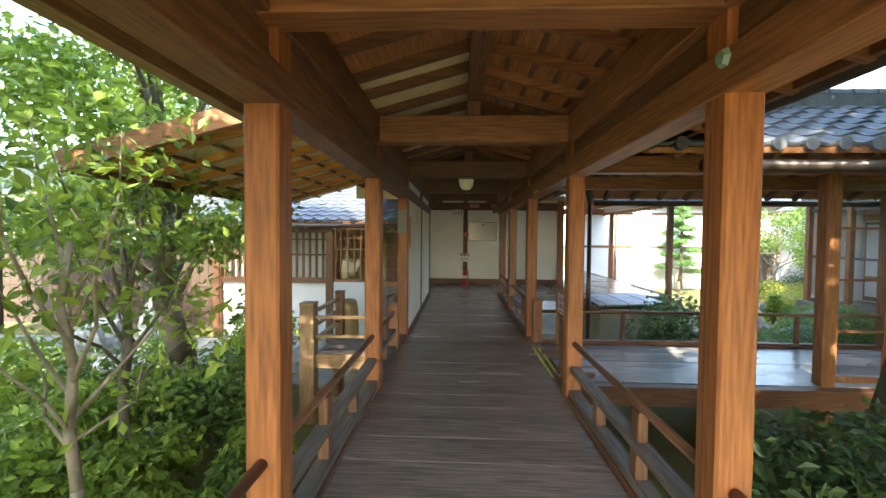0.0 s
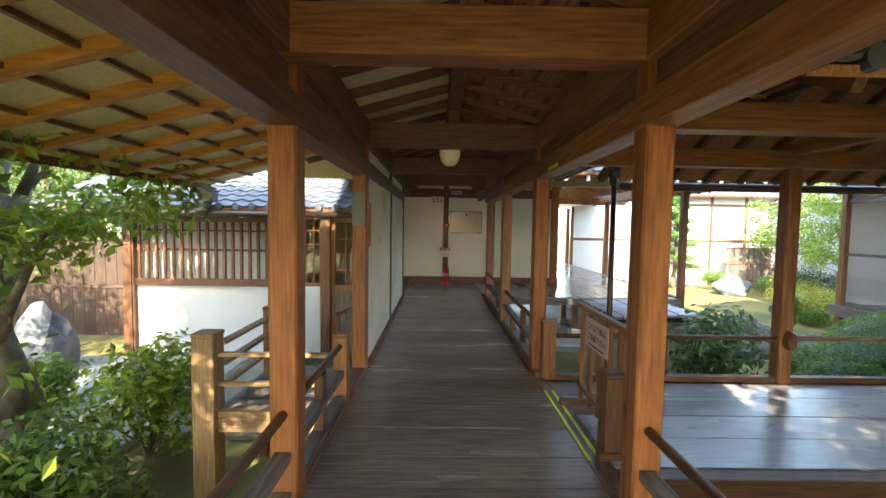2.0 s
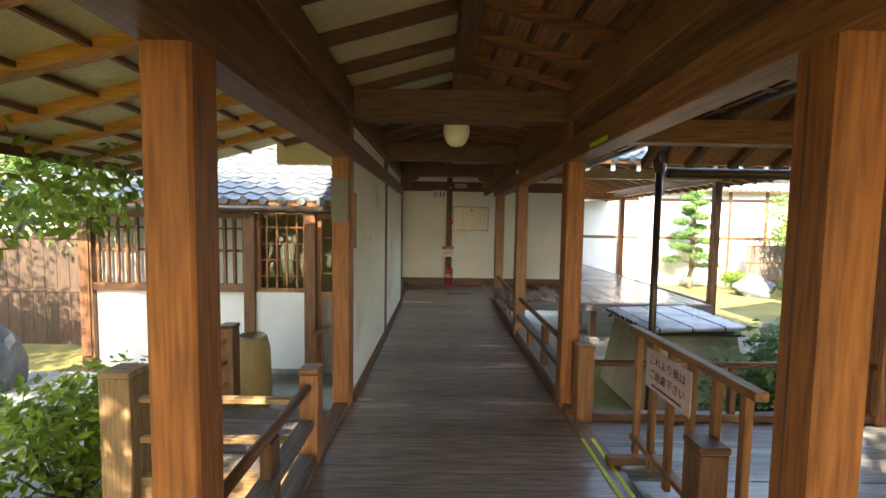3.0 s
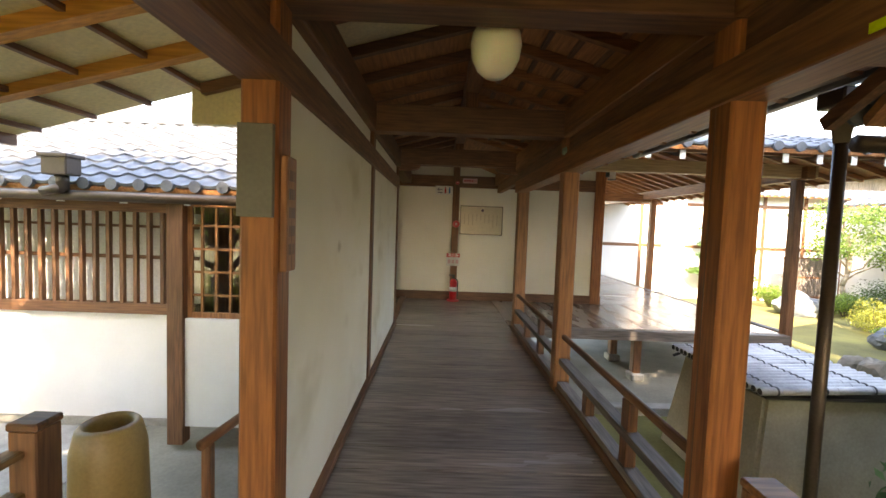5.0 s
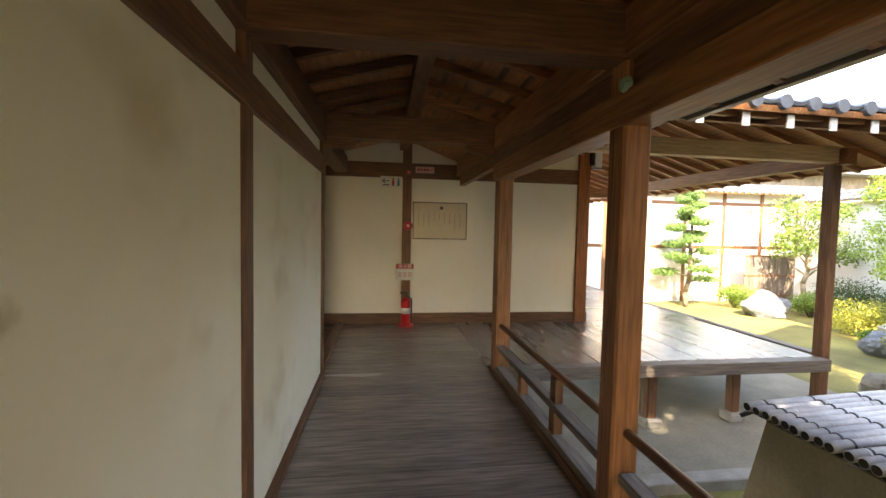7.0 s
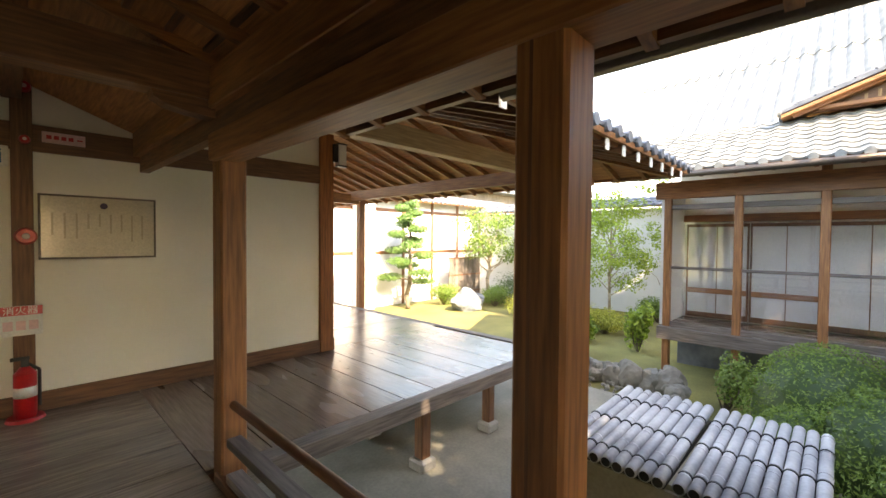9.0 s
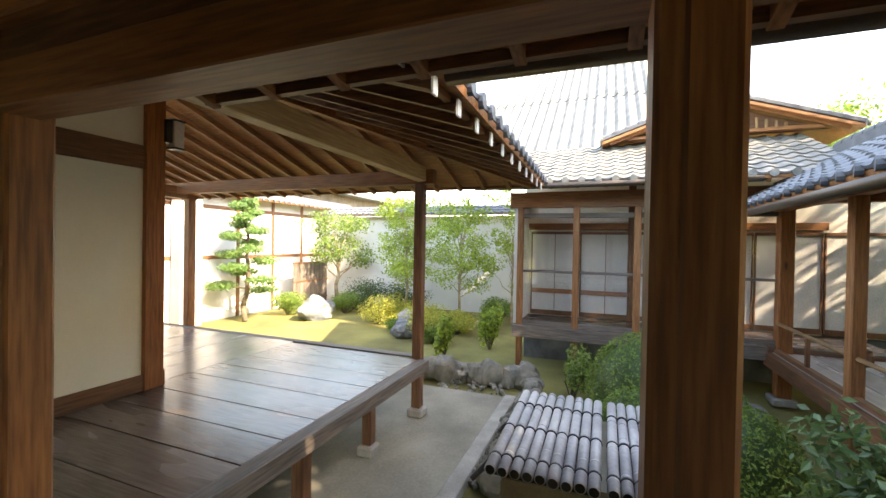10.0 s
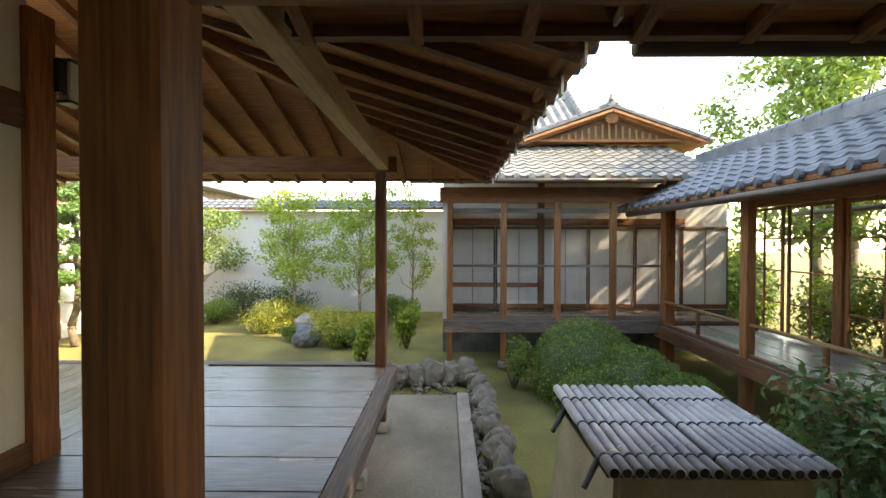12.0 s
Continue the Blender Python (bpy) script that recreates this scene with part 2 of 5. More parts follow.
def leaves(bm, centre, radii, n, size, rng, shell=0.55, flat=0.0, fill=1.0):
    cx, cy, cz = centre
    for _ in range(n):
        v = Vector((rng.gauss(0, 1), rng.gauss(0, 1), rng.gauss(0, 1))).normalized()
        r = shell + (1 - shell) * rng.random() ** 0.6
        p = Vector((cx + v.x * radii[0] * r, cy + v.y * radii[1] * r, cz + v.z * radii[2] * r))
        s = size * rng.uniform(0.6, 1.3)
        d = (v + Vector((rng.gauss(0, 0.7), rng.gauss(0, 0.7), rng.gauss(0, 0.7) + flat))).normalized()
        t = d.orthogonal().normalized()
        t = (Matrix.Rotation(rng.uniform(0, 6.28), 3, d) @ t)
        u = d.cross(t)
        q = [p - t * s * 0.9, p + u * s * 0.42 + d * s * 0.12, p + t * s * 0.9, p - u * s * 0.42 + d * s * 0.12]
        bm.faces.new([bm.verts.new(k) for k in q])


# ---- structure ----
bm = bmesh.new()
G = 120
bmesh.ops.create_grid(bm, x_segments=150, y_segments=150, size=G)
for v in bm.verts:
    v.co.z = -0.92 + 0.05 * noise.noise(v.co * 0.5)
ground = part("ground", bm, moss)
tagged(ground, "mossy earth garden ground with patchy soil", "ground", kind="structure")


def slab(name, dims, mat, label, cat, bevel=0.01):
    return tagged(boxpart(name, dims, mat, None, "", bevel), label, cat, kind="structure")


slab("pavement", (1.3, 6.75, 11.2, 16.5, -1.05, -0.84), concrete, "grey packed earth path under the veranda", "path")
slab("kerb", (1.3, 6.75, 11.02, 11.2, -1.05, -0.80), footing, "long grey stone gutter kerb beside the path", "kerb")
slab("gravel_bed", (-13, -3.4, 5.0, 10.2, -1.0, -0.84), gravel, "pale raked gravel yard beside the white-walled house", "gravel")
slab("pavement_west", (-5.6, -0.95, 7.5, 10.27, -1.05, -0.855), concrete, "grey packed earth yard before the small house", "path")
slab("path", (4.3, 8.6, 7.9, 9.0, -1.05, -0.85), concrete, "sandy bare earth beside the branch corridor", "path")


def planked(name, label, x0, x1, y0, y1, z, along, widths, mat, seed):
    """A floor of separate boards on a dark underframe."""
    rng = random.Random(seed)
    f = tagged(boxpart(name, (x0 + 0.01, x1 - 0.01, y0 + 0.01, y1 - 0.01, z - 0.13, z - 0.038), brown["x"]), label, "floor", kind="structure")
    a, end = (y0, y1) if along == "x" else (x0, x1)
    made = {}
    while a < end - 0.02:
        w = rng.choice(widths)
        if a + w > end - 0.1:
            w = end - a
        key = round(w, 3)
        L = (x1 - x0) if along == "x" else (y1 - y0)
        if key not in made:
            b = bmesh.new()
            if along == "x":
                box(b, -L / 2, L / 2, -w / 2 + 0.0025, w / 2 - 0.0025, -0.036, 0, 0.004)
            else:
                box(b, -w / 2 + 0.0025, w / 2 - 0.0025, -L / 2, L / 2, -0.036, 0, 0.004)
            made[key] = mesh_from("plank", b, mat)
        p = new("plank", made[key])
        p.parent = f
        dz = rng.uniform(-0.0035, 0.0)
        p.location = ((x0 + x1) / 2, a + w / 2, z + dz) if along == "x" else (a + w / 2, (y0 + y1) / 2, z + dz)
        p.rotation_euler = (rng.uniform(-0.004, 0.004), 0, 0) if along == "x" else (0, rng.uniform(-0.003, 0.003), 0)
        a += w
    return f


W1 = (0.26, 0.3, 0.34, 0.4)
planked("floor_corridor", "dark polished cross-laid plank corridor floor", XL - 0.02, XR + 0.0, YS, YE, 0, "x", W1, plank_x, 3)
planked("floor_passage", "dark polished plank passage floor", -4.6, XL - 0.02, 12.0, YE, 0, "x", (0.4, 0.45), plank_x, 4)
planked("floor_veranda", "wide dark polished veranda boards", XR, 5.42, 12.14, YE + 0.1, 0, "y", (0.42, 0.5, 0.46), plank_y, 5)
planked("floor_veranda_north", "wide dark polished boards of the veranda along the hall", 3.3, 5.5, YE + 0.1, 22, 0, "x", (0.42, 0.5, 0.46), plank_x, 6)
planked("floor_branch", "pale worn boards of the branch corridor", XR + 0.16, 8.3, 5.56, 7.2, -0.03, "x", (0.38, 0.4), plank_pale, 7)
planked("floor_threshold", "brown boards at the branch corridor's entrance", XR, XR + 0.16, 5.2, 7.2, 0.0, "y", (0.16,), plank_y, 8)
planked("floor_east", "red-brown veranda boards of the hall across the court", 8.3, 9.65, 5.56, 11.42, 0.06, "y", (0.32,), plank_y, 9)


def beam(name, label, a, b, w, h, mat, category="beam", kind="structure"):
    bm = bmesh.new()
    bar(bm, a, b, w, h)
    bmesh.ops.bevel(bm, geom=bm.edges[:], offset=0.006, segments=1, affect="EDGES")
    return tagged(part(name, bm, mat), label, category, kind=kind)


# floor edge beams
beam("beam", "dark sill beam under the corridor's edge", (XL - 0.07, YS, -0.06), (XL - 0.07, YE, -0.06), 0.12, 0.2, brown["y"])
for ya, yb in ((YS, 5.2), (7.16, 12.0)):
    beam("beam", "dark sill beam under the corridor's edge", (XR + 0.07, ya, -0.06), (XR + 0.07, yb, -0.06), 0.12, 0.2, brown["y"])
beam("beam", "heavy weathered edge beam of the veranda", (XR + 0.21, 12.06, -0.075), (5.43, 12.06, -0.075), 0.15, 0.15, grey_wood["x"])
beam("beam", "heavy weathered edge beam of the veranda", (5.58, 12.28, -0.075), (5.58, 22, -0.075), 0.15, 0.15, grey_wood["y"])
beam("beam", "dark edge beam of the branch corridor", (XR + 0.15, 5.5, -0.14), (8.3, 5.5, -0.14), 0.12, 0.2, brown["x"])
beam("beam", "dark edge beam of the branch corridor", (XR + 0.15, 7.26, -0.14), (8.3, 7.26, -0.14), 0.12, 0.2, brown["x"])
beam("beam", "grey edge beam of the hall across the court", (8.24, 7.3, -0.05), (8.24, 11.42, -0.05), 0.12, 0.22, grey_wood["y"])


def post(x, y, z0, z1, w, mat, label, name="post", base=True, face=None):
    t = thing(name, label, "post", (x, y, z0), kind="structure")
    bm = bmesh.new()
    box(bm, -w / 2, w / 2, -w / 2, w / 2, 0, z1 - z0, 0.012)
    part("shaft", bm, mat, t)
    if face:
        boxpart("groove", (-w / 2 - 0.0015, -w / 2 + 0.004, 0.018, 0.027, 0.9, z1 - z0 - 0.33), brown["z"], t, "dark groove down the post", 0)
    if base:
        bm = bmesh.new()
        box(bm, -w * 0.85, w * 0.85, -w * 0.85, w * 0.85, -0.12, 0.0, 0.02)
        part("footing", bm, footing, t, "square grey footing stone")
    return t


XLP, XRP = XL - 0.07, XR + 0.07
for i, y in enumerate(POSTS):
    end = y > 11.9
    post(XRP + (0.045 if end else 0.0), y, -0.8, 2.42, 0.164 if end else 0.15, (warm if i < 5 else mid)["z"], "warm brown squared cedar post with knots beside the rail", face=True)
    if i < 4:
        post(XLP, LEFT_POSTS[i], -0.8, 2.42, 0.155, warm["z"], "orange-brown squared cedar post lit by the garden")
post(XLP, 7.325, -0.8, 2.42, 0.15, warm["z"], "orange cedar post at the plaster wall's end")
for y in (9.6, 11.95):
    post(XLP + 0.012, y, -0.8, 2.42, 0.13, brown["z"], "dark slim post in the plaster wall")

for x, lab in ((XLP, "long wall plate over the posts in a darker wood for its shaded side"), (XRP, "long brown wall plate over the posts")):
    # side shading put into the wood: darker on the left, lighter right
    tone = brown if x < 0 else mid
    beam("beam", lab, (x, YS, 2.175), (x, 12.0, 2.175), 0.17, 0.17, tone["y"])
    beam("beam", lab, (x, YS, 2.53), (x, YE, 2.53), 0.2, 0.24, tone["y"])
    bm = bmesh.new()
    box(bm, x - 0.04, x + 0.04, YS, YE if x > 0 else 7.3, 2.26, 2.41)
    tagged(part("trim", bm, brown["y"]), "dark board between the two wall plates", "board", kind="structure")
for y in POSTS:
    beam("tie_beam", "dark cross beam tying the corridor's posts", (XL - 0.2, y, 2.53 if y < 11 else 2.58), (XR + 0.2, y, 2.53 if y < 11 else 2.58), 0.17, 0.245, (mid if y < 6 else brown)["x"])
    bm = bmesh.new()
    box(bm, 0.05, 0.17, y - 0.06, y + 0.06, 2.65, 2.87, 0.005)
    tagged(part("strut", bm, brown["z"]), "short dark king strut under the ridge", "strut", kind="structure")
beam("ridge_beam", "dark ridge beam under the roof boards", (0.11, YS, 2.89), (0.11, YE, 2.89), 0.13, 0.2, brown["y"])
# curved brackets by the end opening
for sx in (-1, 1):
    bm = bmesh.new()
    xs = XLP if sx < 0 else XRP
    prof = [(0, 2.457), (0.34, 2.457), (0.33, 2.42), (0.27, 2.385), (0.15, 2.365), (0.0, 2.355)]
    vs = [bm.verts.new((xs - sx * (0.06 + a), 11.94, z)) for a, z in prof]
    fc = bm.faces.new(vs)
    ex = bmesh.ops.extrude_face_region(bm, geom=[fc])
    bmesh.ops.translate(bm, verts=[v for v in ex["geom"] if isinstance(v, bmesh.types.BMVert)], vec=(0, 0.12, 0))
    bmesh.ops.recalc_face_normals(bm, faces=bm.faces[:])
    tagged(part("bracket", bm, brown["x"]), "dark curved wooden bracket under the cross beam", "bracket", kind="structure")


# ---- roofs ----
def roof_plane(name, label, p_eave0, p_eave1, p_top0, p_top1, mat, pitch=0.27, row=0.25, thick=0.05, amp=0.035, under=None, proud=True):
    """Pantiles laid on a slope: eave line, top line, wavy across and stepped up the slope; each tile row overlaps the one below."""
    a, b, c, d = Vector(p_eave0), Vector(p_eave1), Vector(p_top0), Vector(p_top1)
    along, up = (b - a), (c - a)
    nrm = along.cross(up).normalized()
    if nrm.z < 0:
        nrm = -nrm
    n = max(2, round(along.length / pitch))
    rows = max(2, round(up.length / row))
    sub = 6
    bm = bmesh.new()
    wave = []
    for k in range(sub + 1):
        f = k / sub
        wave.append((f, amp * (math.cos(2 * math.pi * f) * 0.5 + 0.5) ** 1.5))
    for r in range(rows):
        f0, f1 = r / rows, (r + 1.12) / rows
        lo, hi = [], []
        for t in range(n):
            for f, h in wave[: -1 if t < n - 1 else None]:
                s = (t + f) / n
                base0 = a.lerp(b, s).lerp(c.lerp(d, s), f0)
                base1 = a.lerp(b, s).lerp(c.lerp(d, s), min(1.0, f1))
                lo.append(base0 + nrm * (h + 0.035))
                hi.append(base1 + nrm * (h + 0.008))
        vlo, vhi = [bm.verts.new(p) for p in lo], [bm.verts.new(p) for p in hi]
        vb = [bm.verts.new(p - nrm * 0.03) for p in lo]
        for i in range(len(lo) - 1):
            bm.faces.new((vlo[i], vlo[i + 1], vhi[i + 1], vhi[i]))
            bm.faces.new((vb[i], vb[i + 1], vlo[i + 1], vlo[i]))
    t = thing(name, label, "roof", kind="structure")
    tl = part("tiles", bm, mat, t)
    tagged(tl, kind="stuff")
    # boards beneath
    bm = bmesh.new()
    q = [a, b, d, c]
    f = bm.faces.new([bm.verts.new(v - nrm * 0.005) for v in q])
    ex = bmesh.ops.extrude_face_region(bm, geom=[f])
    bmesh.ops.translate(bm, verts=[v for v in ex["geom"] if isinstance(v, bmesh.types.BMVert)], vec=-nrm * thick)
    bmesh.ops.recalc_face_normals(bm, faces=bm.faces[:])
    part("sheathing", bm, under or board, t, "brown roof boards seen from below")
    # round end tiles on the eave
    if proud:
        bm = bmesh.new()
        out = (a - c)
        out.z = 0
        out.normalize()
        for i in range(n + 1):
            p = a.lerp(b, i / n) + nrm * 0.025
            tube(bm, p - out * 0.03, p + out * 0.025, 0.06, None, 10)
        tagged(part("end_tiles", bm, mat, t, "round grey eave end tiles"), kind="stuff")
    return t


def rafters(parent, starts, w, h, mat):
    for a, b in starts:
        bm = bmesh.new()
        bar(bm, a, b, w, h)
        part("rafter", bm, mat, parent)


RZ = 3.04      # ridge height of boards
S = 0.27
ez = RZ - S * 1.94
rr = roof_plane("roof_corridor_east", "grey pantile corridor roof on dark rafters", (XR + 1.05, YS, ez), (XR + 1.05, 12.0, ez), (0.11, YS, RZ), (0.11, 12.0, RZ), tile, 0.27)
rl = roof_plane("roof_corridor_west", "grey pantile corridor roof on dark rafters", (XL - 0.85, YS, ez), (XL - 0.85, 4.3, ez), (0.11, YS, RZ), (0.11, 4.3, RZ), tile, 0.27)
rw = roof_plane("roof_gate", "grey pantile roof over the garden gate with cream boards beneath", (-3.2, 4.3, 2.13), (-3.2, 8.6, 2.13), (0.11, 4.3, RZ), (0.11, 8.6, RZ), tile, 0.27, under=cream)
rn = roof_plane("roof_corridor_end", "grey pantile roof above the plaster wall", (-1.9, 8.6, ez), (-1.9, 14.4, ez), (0.11, 8.6, RZ), (0.11, 14.4, RZ), tile, 0.27)
re_ = roof_plane("roof_corridor_corner", "grey pantile roof above the corridor's end", (1.2, 12.0, 2.62), (1.2, 14.4, 2.62), (0.11, 12.0, RZ), (0.11, 14.4, RZ), tile, 0.27)
y = YS + 0.2
while y < 12.0:
    # same split for rafters: lighter wood east, darker west, painting the shade
    rafters(rr, [((0.11, y, RZ - 0.1), (XR + 1.0, y, ez - 0.08))], 0.055, 0.07, mid["x"])
    if y < 4.2:
        rafters(rl, [((0.11, y, RZ - 0.1), (XL - 0.8, y, ez - 0.06))], 0.055, 0.07, brown["x"])
    y += 0.46
y = 4.5
while y < 13.8:
    if y < 8.5:
        # outer length in the colour with ground light painted in, inner length brown
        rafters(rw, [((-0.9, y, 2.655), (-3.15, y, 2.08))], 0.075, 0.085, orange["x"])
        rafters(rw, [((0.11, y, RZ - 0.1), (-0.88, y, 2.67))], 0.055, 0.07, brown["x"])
    else:
        rafters(rn, [((0.11, y, RZ - 0.1), (-1.8, y, ez - 0.1))], 0.055, 0.07, brown["x"])
    y += 0.5
for k in range(6):
    x = -1.05 - k * 0.38
    z = RZ - (0.11 - x) * 0.275 - 0.085
    bm = bmesh.new()
    bar(bm, (x, 4.35, z), (x, 8.55, z), 0.035, 0.03)
    part("batten", bm, brown["y"], rw)
for k in range(4):
    x = 0.35 + k * 0.2
    z = RZ - 0.055 - (x - 0.11) * S - 0.005
    bm = bmesh.new()
    bar(bm, (x, YS, z), (x, 12, z), 0.04, 0.025)
    part("batten", bm, brown["y"], rr)
bm = bmesh.new()
bar(bm, (-3.2, 4.26, 2.1), (-0.9, 4.26, 2.69), 0.06, 0.16)
part("bargeboard", bm, mid["x"], rw, "brown bargeboard at the gate roof's end")
bm = bmesh.new()
bar(bm, (-3.18, 4.25, 2.06), (-3.18, 8.6, 2.06), 0.05, 0.1)
part("fascia", bm, brown["y"], rw)
bm = bmesh.new()
bar(bm, (XR + 0.98, YS, ez - 0.07), (XR + 0.98, 12, ez - 0.07), 0.05, 0.05)
part("fascia", bm, brown["y"], rr)
bm = bmesh.new()
bar(bm, (XL - 0.75, YS, ez - 0.12), (XL - 0.75, 4.2, ez - 0.12), 0.1, 0.1)
part("fascia", bm, raw["y"], rl, "pale log eave purlin")


def gutter(a, b, r=0.05, label="brown half-round eave gutter"):
    t = thing("gutter", label, "gutter", a, kind="structure")
    bm = bmesh.new()
    tube(bm, (0, 0, 0), Vector(b) - Vector(a), r, None, 10)
    part("channel", bm, gutter_m, t, smooth=True)
    return t


# veranda roofs
VE = 2.62
vs_ = roof_plane("roof_veranda_south", "blue-grey pantile veranda roof with white rafter ends", (1.1, 10.56, VE), (6.9, 10.66, VE), (1.1, 14.4, 3.80), (3.3, 14.4, 3.80), tile, 0.27)
ve_ = roof_plane("roof_veranda_east", "blue-grey pantile veranda roof along the garden", (6.9, 10.66, VE), (6.9, 22, VE), (3.3, 14.4, 3.80), (3.3, 22, 3.80), tile, 0.27)
x = 1.5
while x < 6.6:
    top = 13.9 if x < 3.4 else 13.9 - (x - 3.4) * 1.02
    z = lambda yy: VE - 0.1 + (yy - 10.66) * 0.32
    rafters(vs_, [((x, 10.672, z(10.672)), (x, max(top, 11.2), z(max(top, 11.2))))], 0.06, 0.08, brown["y"])
    bm = bmesh.new()
    box(bm, x - 0.034, x + 0.034, 10.655, 10.67, z(10.7) - 0.075, z(10.7) + 0.035)
    part("rafter_end", bm, white, vs_, "white painted rafter end")
    x += 0.42
y = 11.2
while y < 21.8:
    inner = 3.5 if y > 14 else 6.9 - (y - 10.66) * 1.0
    z = lambda xx: VE - 0.1 + (6.9 - xx) * 0.3143
    rafters(ve_, [((6.82, y, z(6.82)), (min(inner, 6.3), y, z(min(inner, 6.3))))], 0.06, 0.08, mid["x"])
    y += 0.42
beam("hip_rafter", "long pale hip rafter under the veranda roof", (6.6, 10.8, 2.56), (3.3, 14.05, 3.56), 0.1, 0.14, mid["y"], "rafter")
beam("fascia", "brown eave board of the veranda roof", (1.3, 10.735, 2.575), (6.75, 10.735, 2.575), 0.05, 0.05, mid["x"], "board")
beam("fascia", "brown eave board of the veranda roof", (6.84, 10.7, 2.57), (6.84, 22, 2.57), 0.04, 0.05, mid["y"], "board")
# lintel's lit underside is painted by the paler wood colour
beam("beam", "long lintel beam of the veranda, pale with painted bounce light", (XR + 0.1, 12.17, 2.59), (5.75, 12.17, 2.59), 0.14, 0.2, pale["x"])
beam("beam", "brown lintel beam of the veranda along the garden", (5.55, 12.0, 2.56), (5.55, 22, 2.56), 0.14, 0.2, mid["y"])
beam("beam", "brown cross lintel of the veranda", (3.2, 17.2, 2.5), (5.7, 17.2, 2.5), 0.14, 0.22, mid["x"])
post(5.52, 12.2, -0.72, 2.46, 0.135, brown["z"], "dark veranda corner post on a footing stone")
post(5.8, 17.2, -0.72, 2.46, 0.15, warm["z"], "warm cedar veranda post beside the garden")
post(5.8, 21.5, -0.72, 2.46, 0.15, mid["z"], "brown veranda post beside the garden")
for x, y in ((3.1, 12.2), (3.15, 13.2)):
    post(x, y, -0.72, -0.13, 0.13, brown["z"], "short dark stub post under the veranda", "stub_post")
for x in (4.3,):
    post(x, 12.25, -0.72, -0.13, 0.12, brown["z"], "short dark stub post under the veranda", "stub_post")


# ---- walls ----
bm = bmesh.new()
fc = bm.faces.new([bm.verts.new(v) for v in ((1.14, 10.64, 2.4), (1.14, 14.4, 2.4), (1.14, 14.4, 3.76), (1.14, 10.64, 2.585))])
ex = bmesh.ops.extrude_face_region(bm, geom=[fc])
bmesh.ops.translate(bm, verts=[v for v in ex["geom"] if isinstance(v, bmesh.types.BMVert)], vec=(0.05, 0, 0))
bmesh.ops.recalc_face_normals(bm, faces=bm.faces[:])
tagged(part("wall_infill", bm, brown["y"]), "dark boarded gable between the two roofs", "wall", kind="structure")
def wall(name, label, dims, mat, openings=()):
    return tagged(boxpart(name, dims, mat, None, "", 0.0), label, "wall", kind="structure")


wall("wall_west", "cream plaster wall with grey damp stains", (XL - 0.07, XL - 0.012, 7.395, 11.9, 0.0, 2.09), stained)
wall("wall_west_top", "narrow white plaster strip over the wall plate", (XL - 0.075, XL - 0.03, 7.36, 11.9, 2.26, 2.41), plaster)
wall("wall_end", "white plaster end wall with dark timbers", (-4.7, 3.12, YE, YE + 0.16, -0.1, 3.6), plaster)
wall("wall_hall", "white plaster hall wall beside the veranda", (3.12, 3.28, YE + 0.12, 22, -0.1, 3.3), plaster)
slab("ceiling_passage", (-4.9, XL - 0.14, 11.6, YE, 2.5, 2.56), board, "brown board ceiling over the side passage", "ceiling")
for dims, lab in (((-4.2, 3.2, YE - 0.035, YE - 0.002, 2.35, 2.59), "dark horizontal timber on the end wall"),
                  ((-4.2, 3.3, YE - 0.04, YE - 0.002, 0.0, 0.17), "dark baseboard of the end wall")):
    tagged(boxpart("trim", dims, brown["x"]), lab, "timber", kind="structure")
tagged(boxpart("trim", (3.29, 3.32, YE + 0.1, 22, 0.0, 0.15), brown["y"]), "dark baseboard of the hall wall", "baseboard", kind="structure")
tagged(boxpart("trim", (3.285, 3.31, YE + 0.2, 22, 2.32, 2.5), mid["y"]), "brown horizontal timber on the hall wall", "timber", kind="structure")
tagged(boxpart("trim", (XL - 0.012, XL + 0.03, 7.36, 11.9, 0.0, 0.06), brown["y"]), "dark baseboard of the plaster wall", "baseboard", kind="structure")
for x, w, m in ((0.17, 0.14, brown), (3.17, 0.2, warm), (-1.2, 0.12, brown)):
    tagged(boxpart("wall_post", (x - w / 2, x + w / 2, YE - 0.06, YE + 0.02, 0.0, 3.2), m["z"]), "timber post set in the end wall", "post", kind="structure")


# ---- corridor fittings ----
def railing(x, ya, yb, label, group="corridor railings"):
    """Low rail: round handrail, flat middle board, stub posts and a base board."""
    t = thing("railing", label, "railing", (x, ya, 0), group=group)
    L = yb - ya
    bm = bmesh.new()
    tube(bm, (0, 0, 0.53), (0, L, 0.53), 0.027, None, 12)
    part("handrail", bm, brown["y"], t, "dark round handrail", True)
    boxpart("middle_rail", (-0.045, 0.045, 0, L, 0.27, 0.325), grey_wood["y"], t, "weathered flat middle rail")
    boxpart("base_rail", (-0.05, 0.05, 0, L, 0.045, 0.10), grey_wood["y"], t)
    n = max(2, round(L / 0.78))
    for i in range(1, n):
        yy = L * i / n
        boxpart("stub", (-0.035, 0.035, yy - 0.045, yy + 0.045, 0.10, 0.27), brown["z"], t)
        if i % 2:
            boxpart("block", (-0.03, 0.03, yy - 0.05, yy + 0.05, 0.325, 0.505), brown["z"], t)
    return t


for a, b in ((YS, 0.45), (0.6, 2.69), (2.85, 4.94)):
    railing(XRP, a, b, "low dark wooden railing with a round handrail")
for a, b in ((YS, 0.5), (0.66, 2.8), (2.96, 5.08)):
    railing(XLP, a, b, "low dark wooden railing with a round handrail")
railing(XLP, 5.24, 6.36, "short wooden railing beside the garden gate")
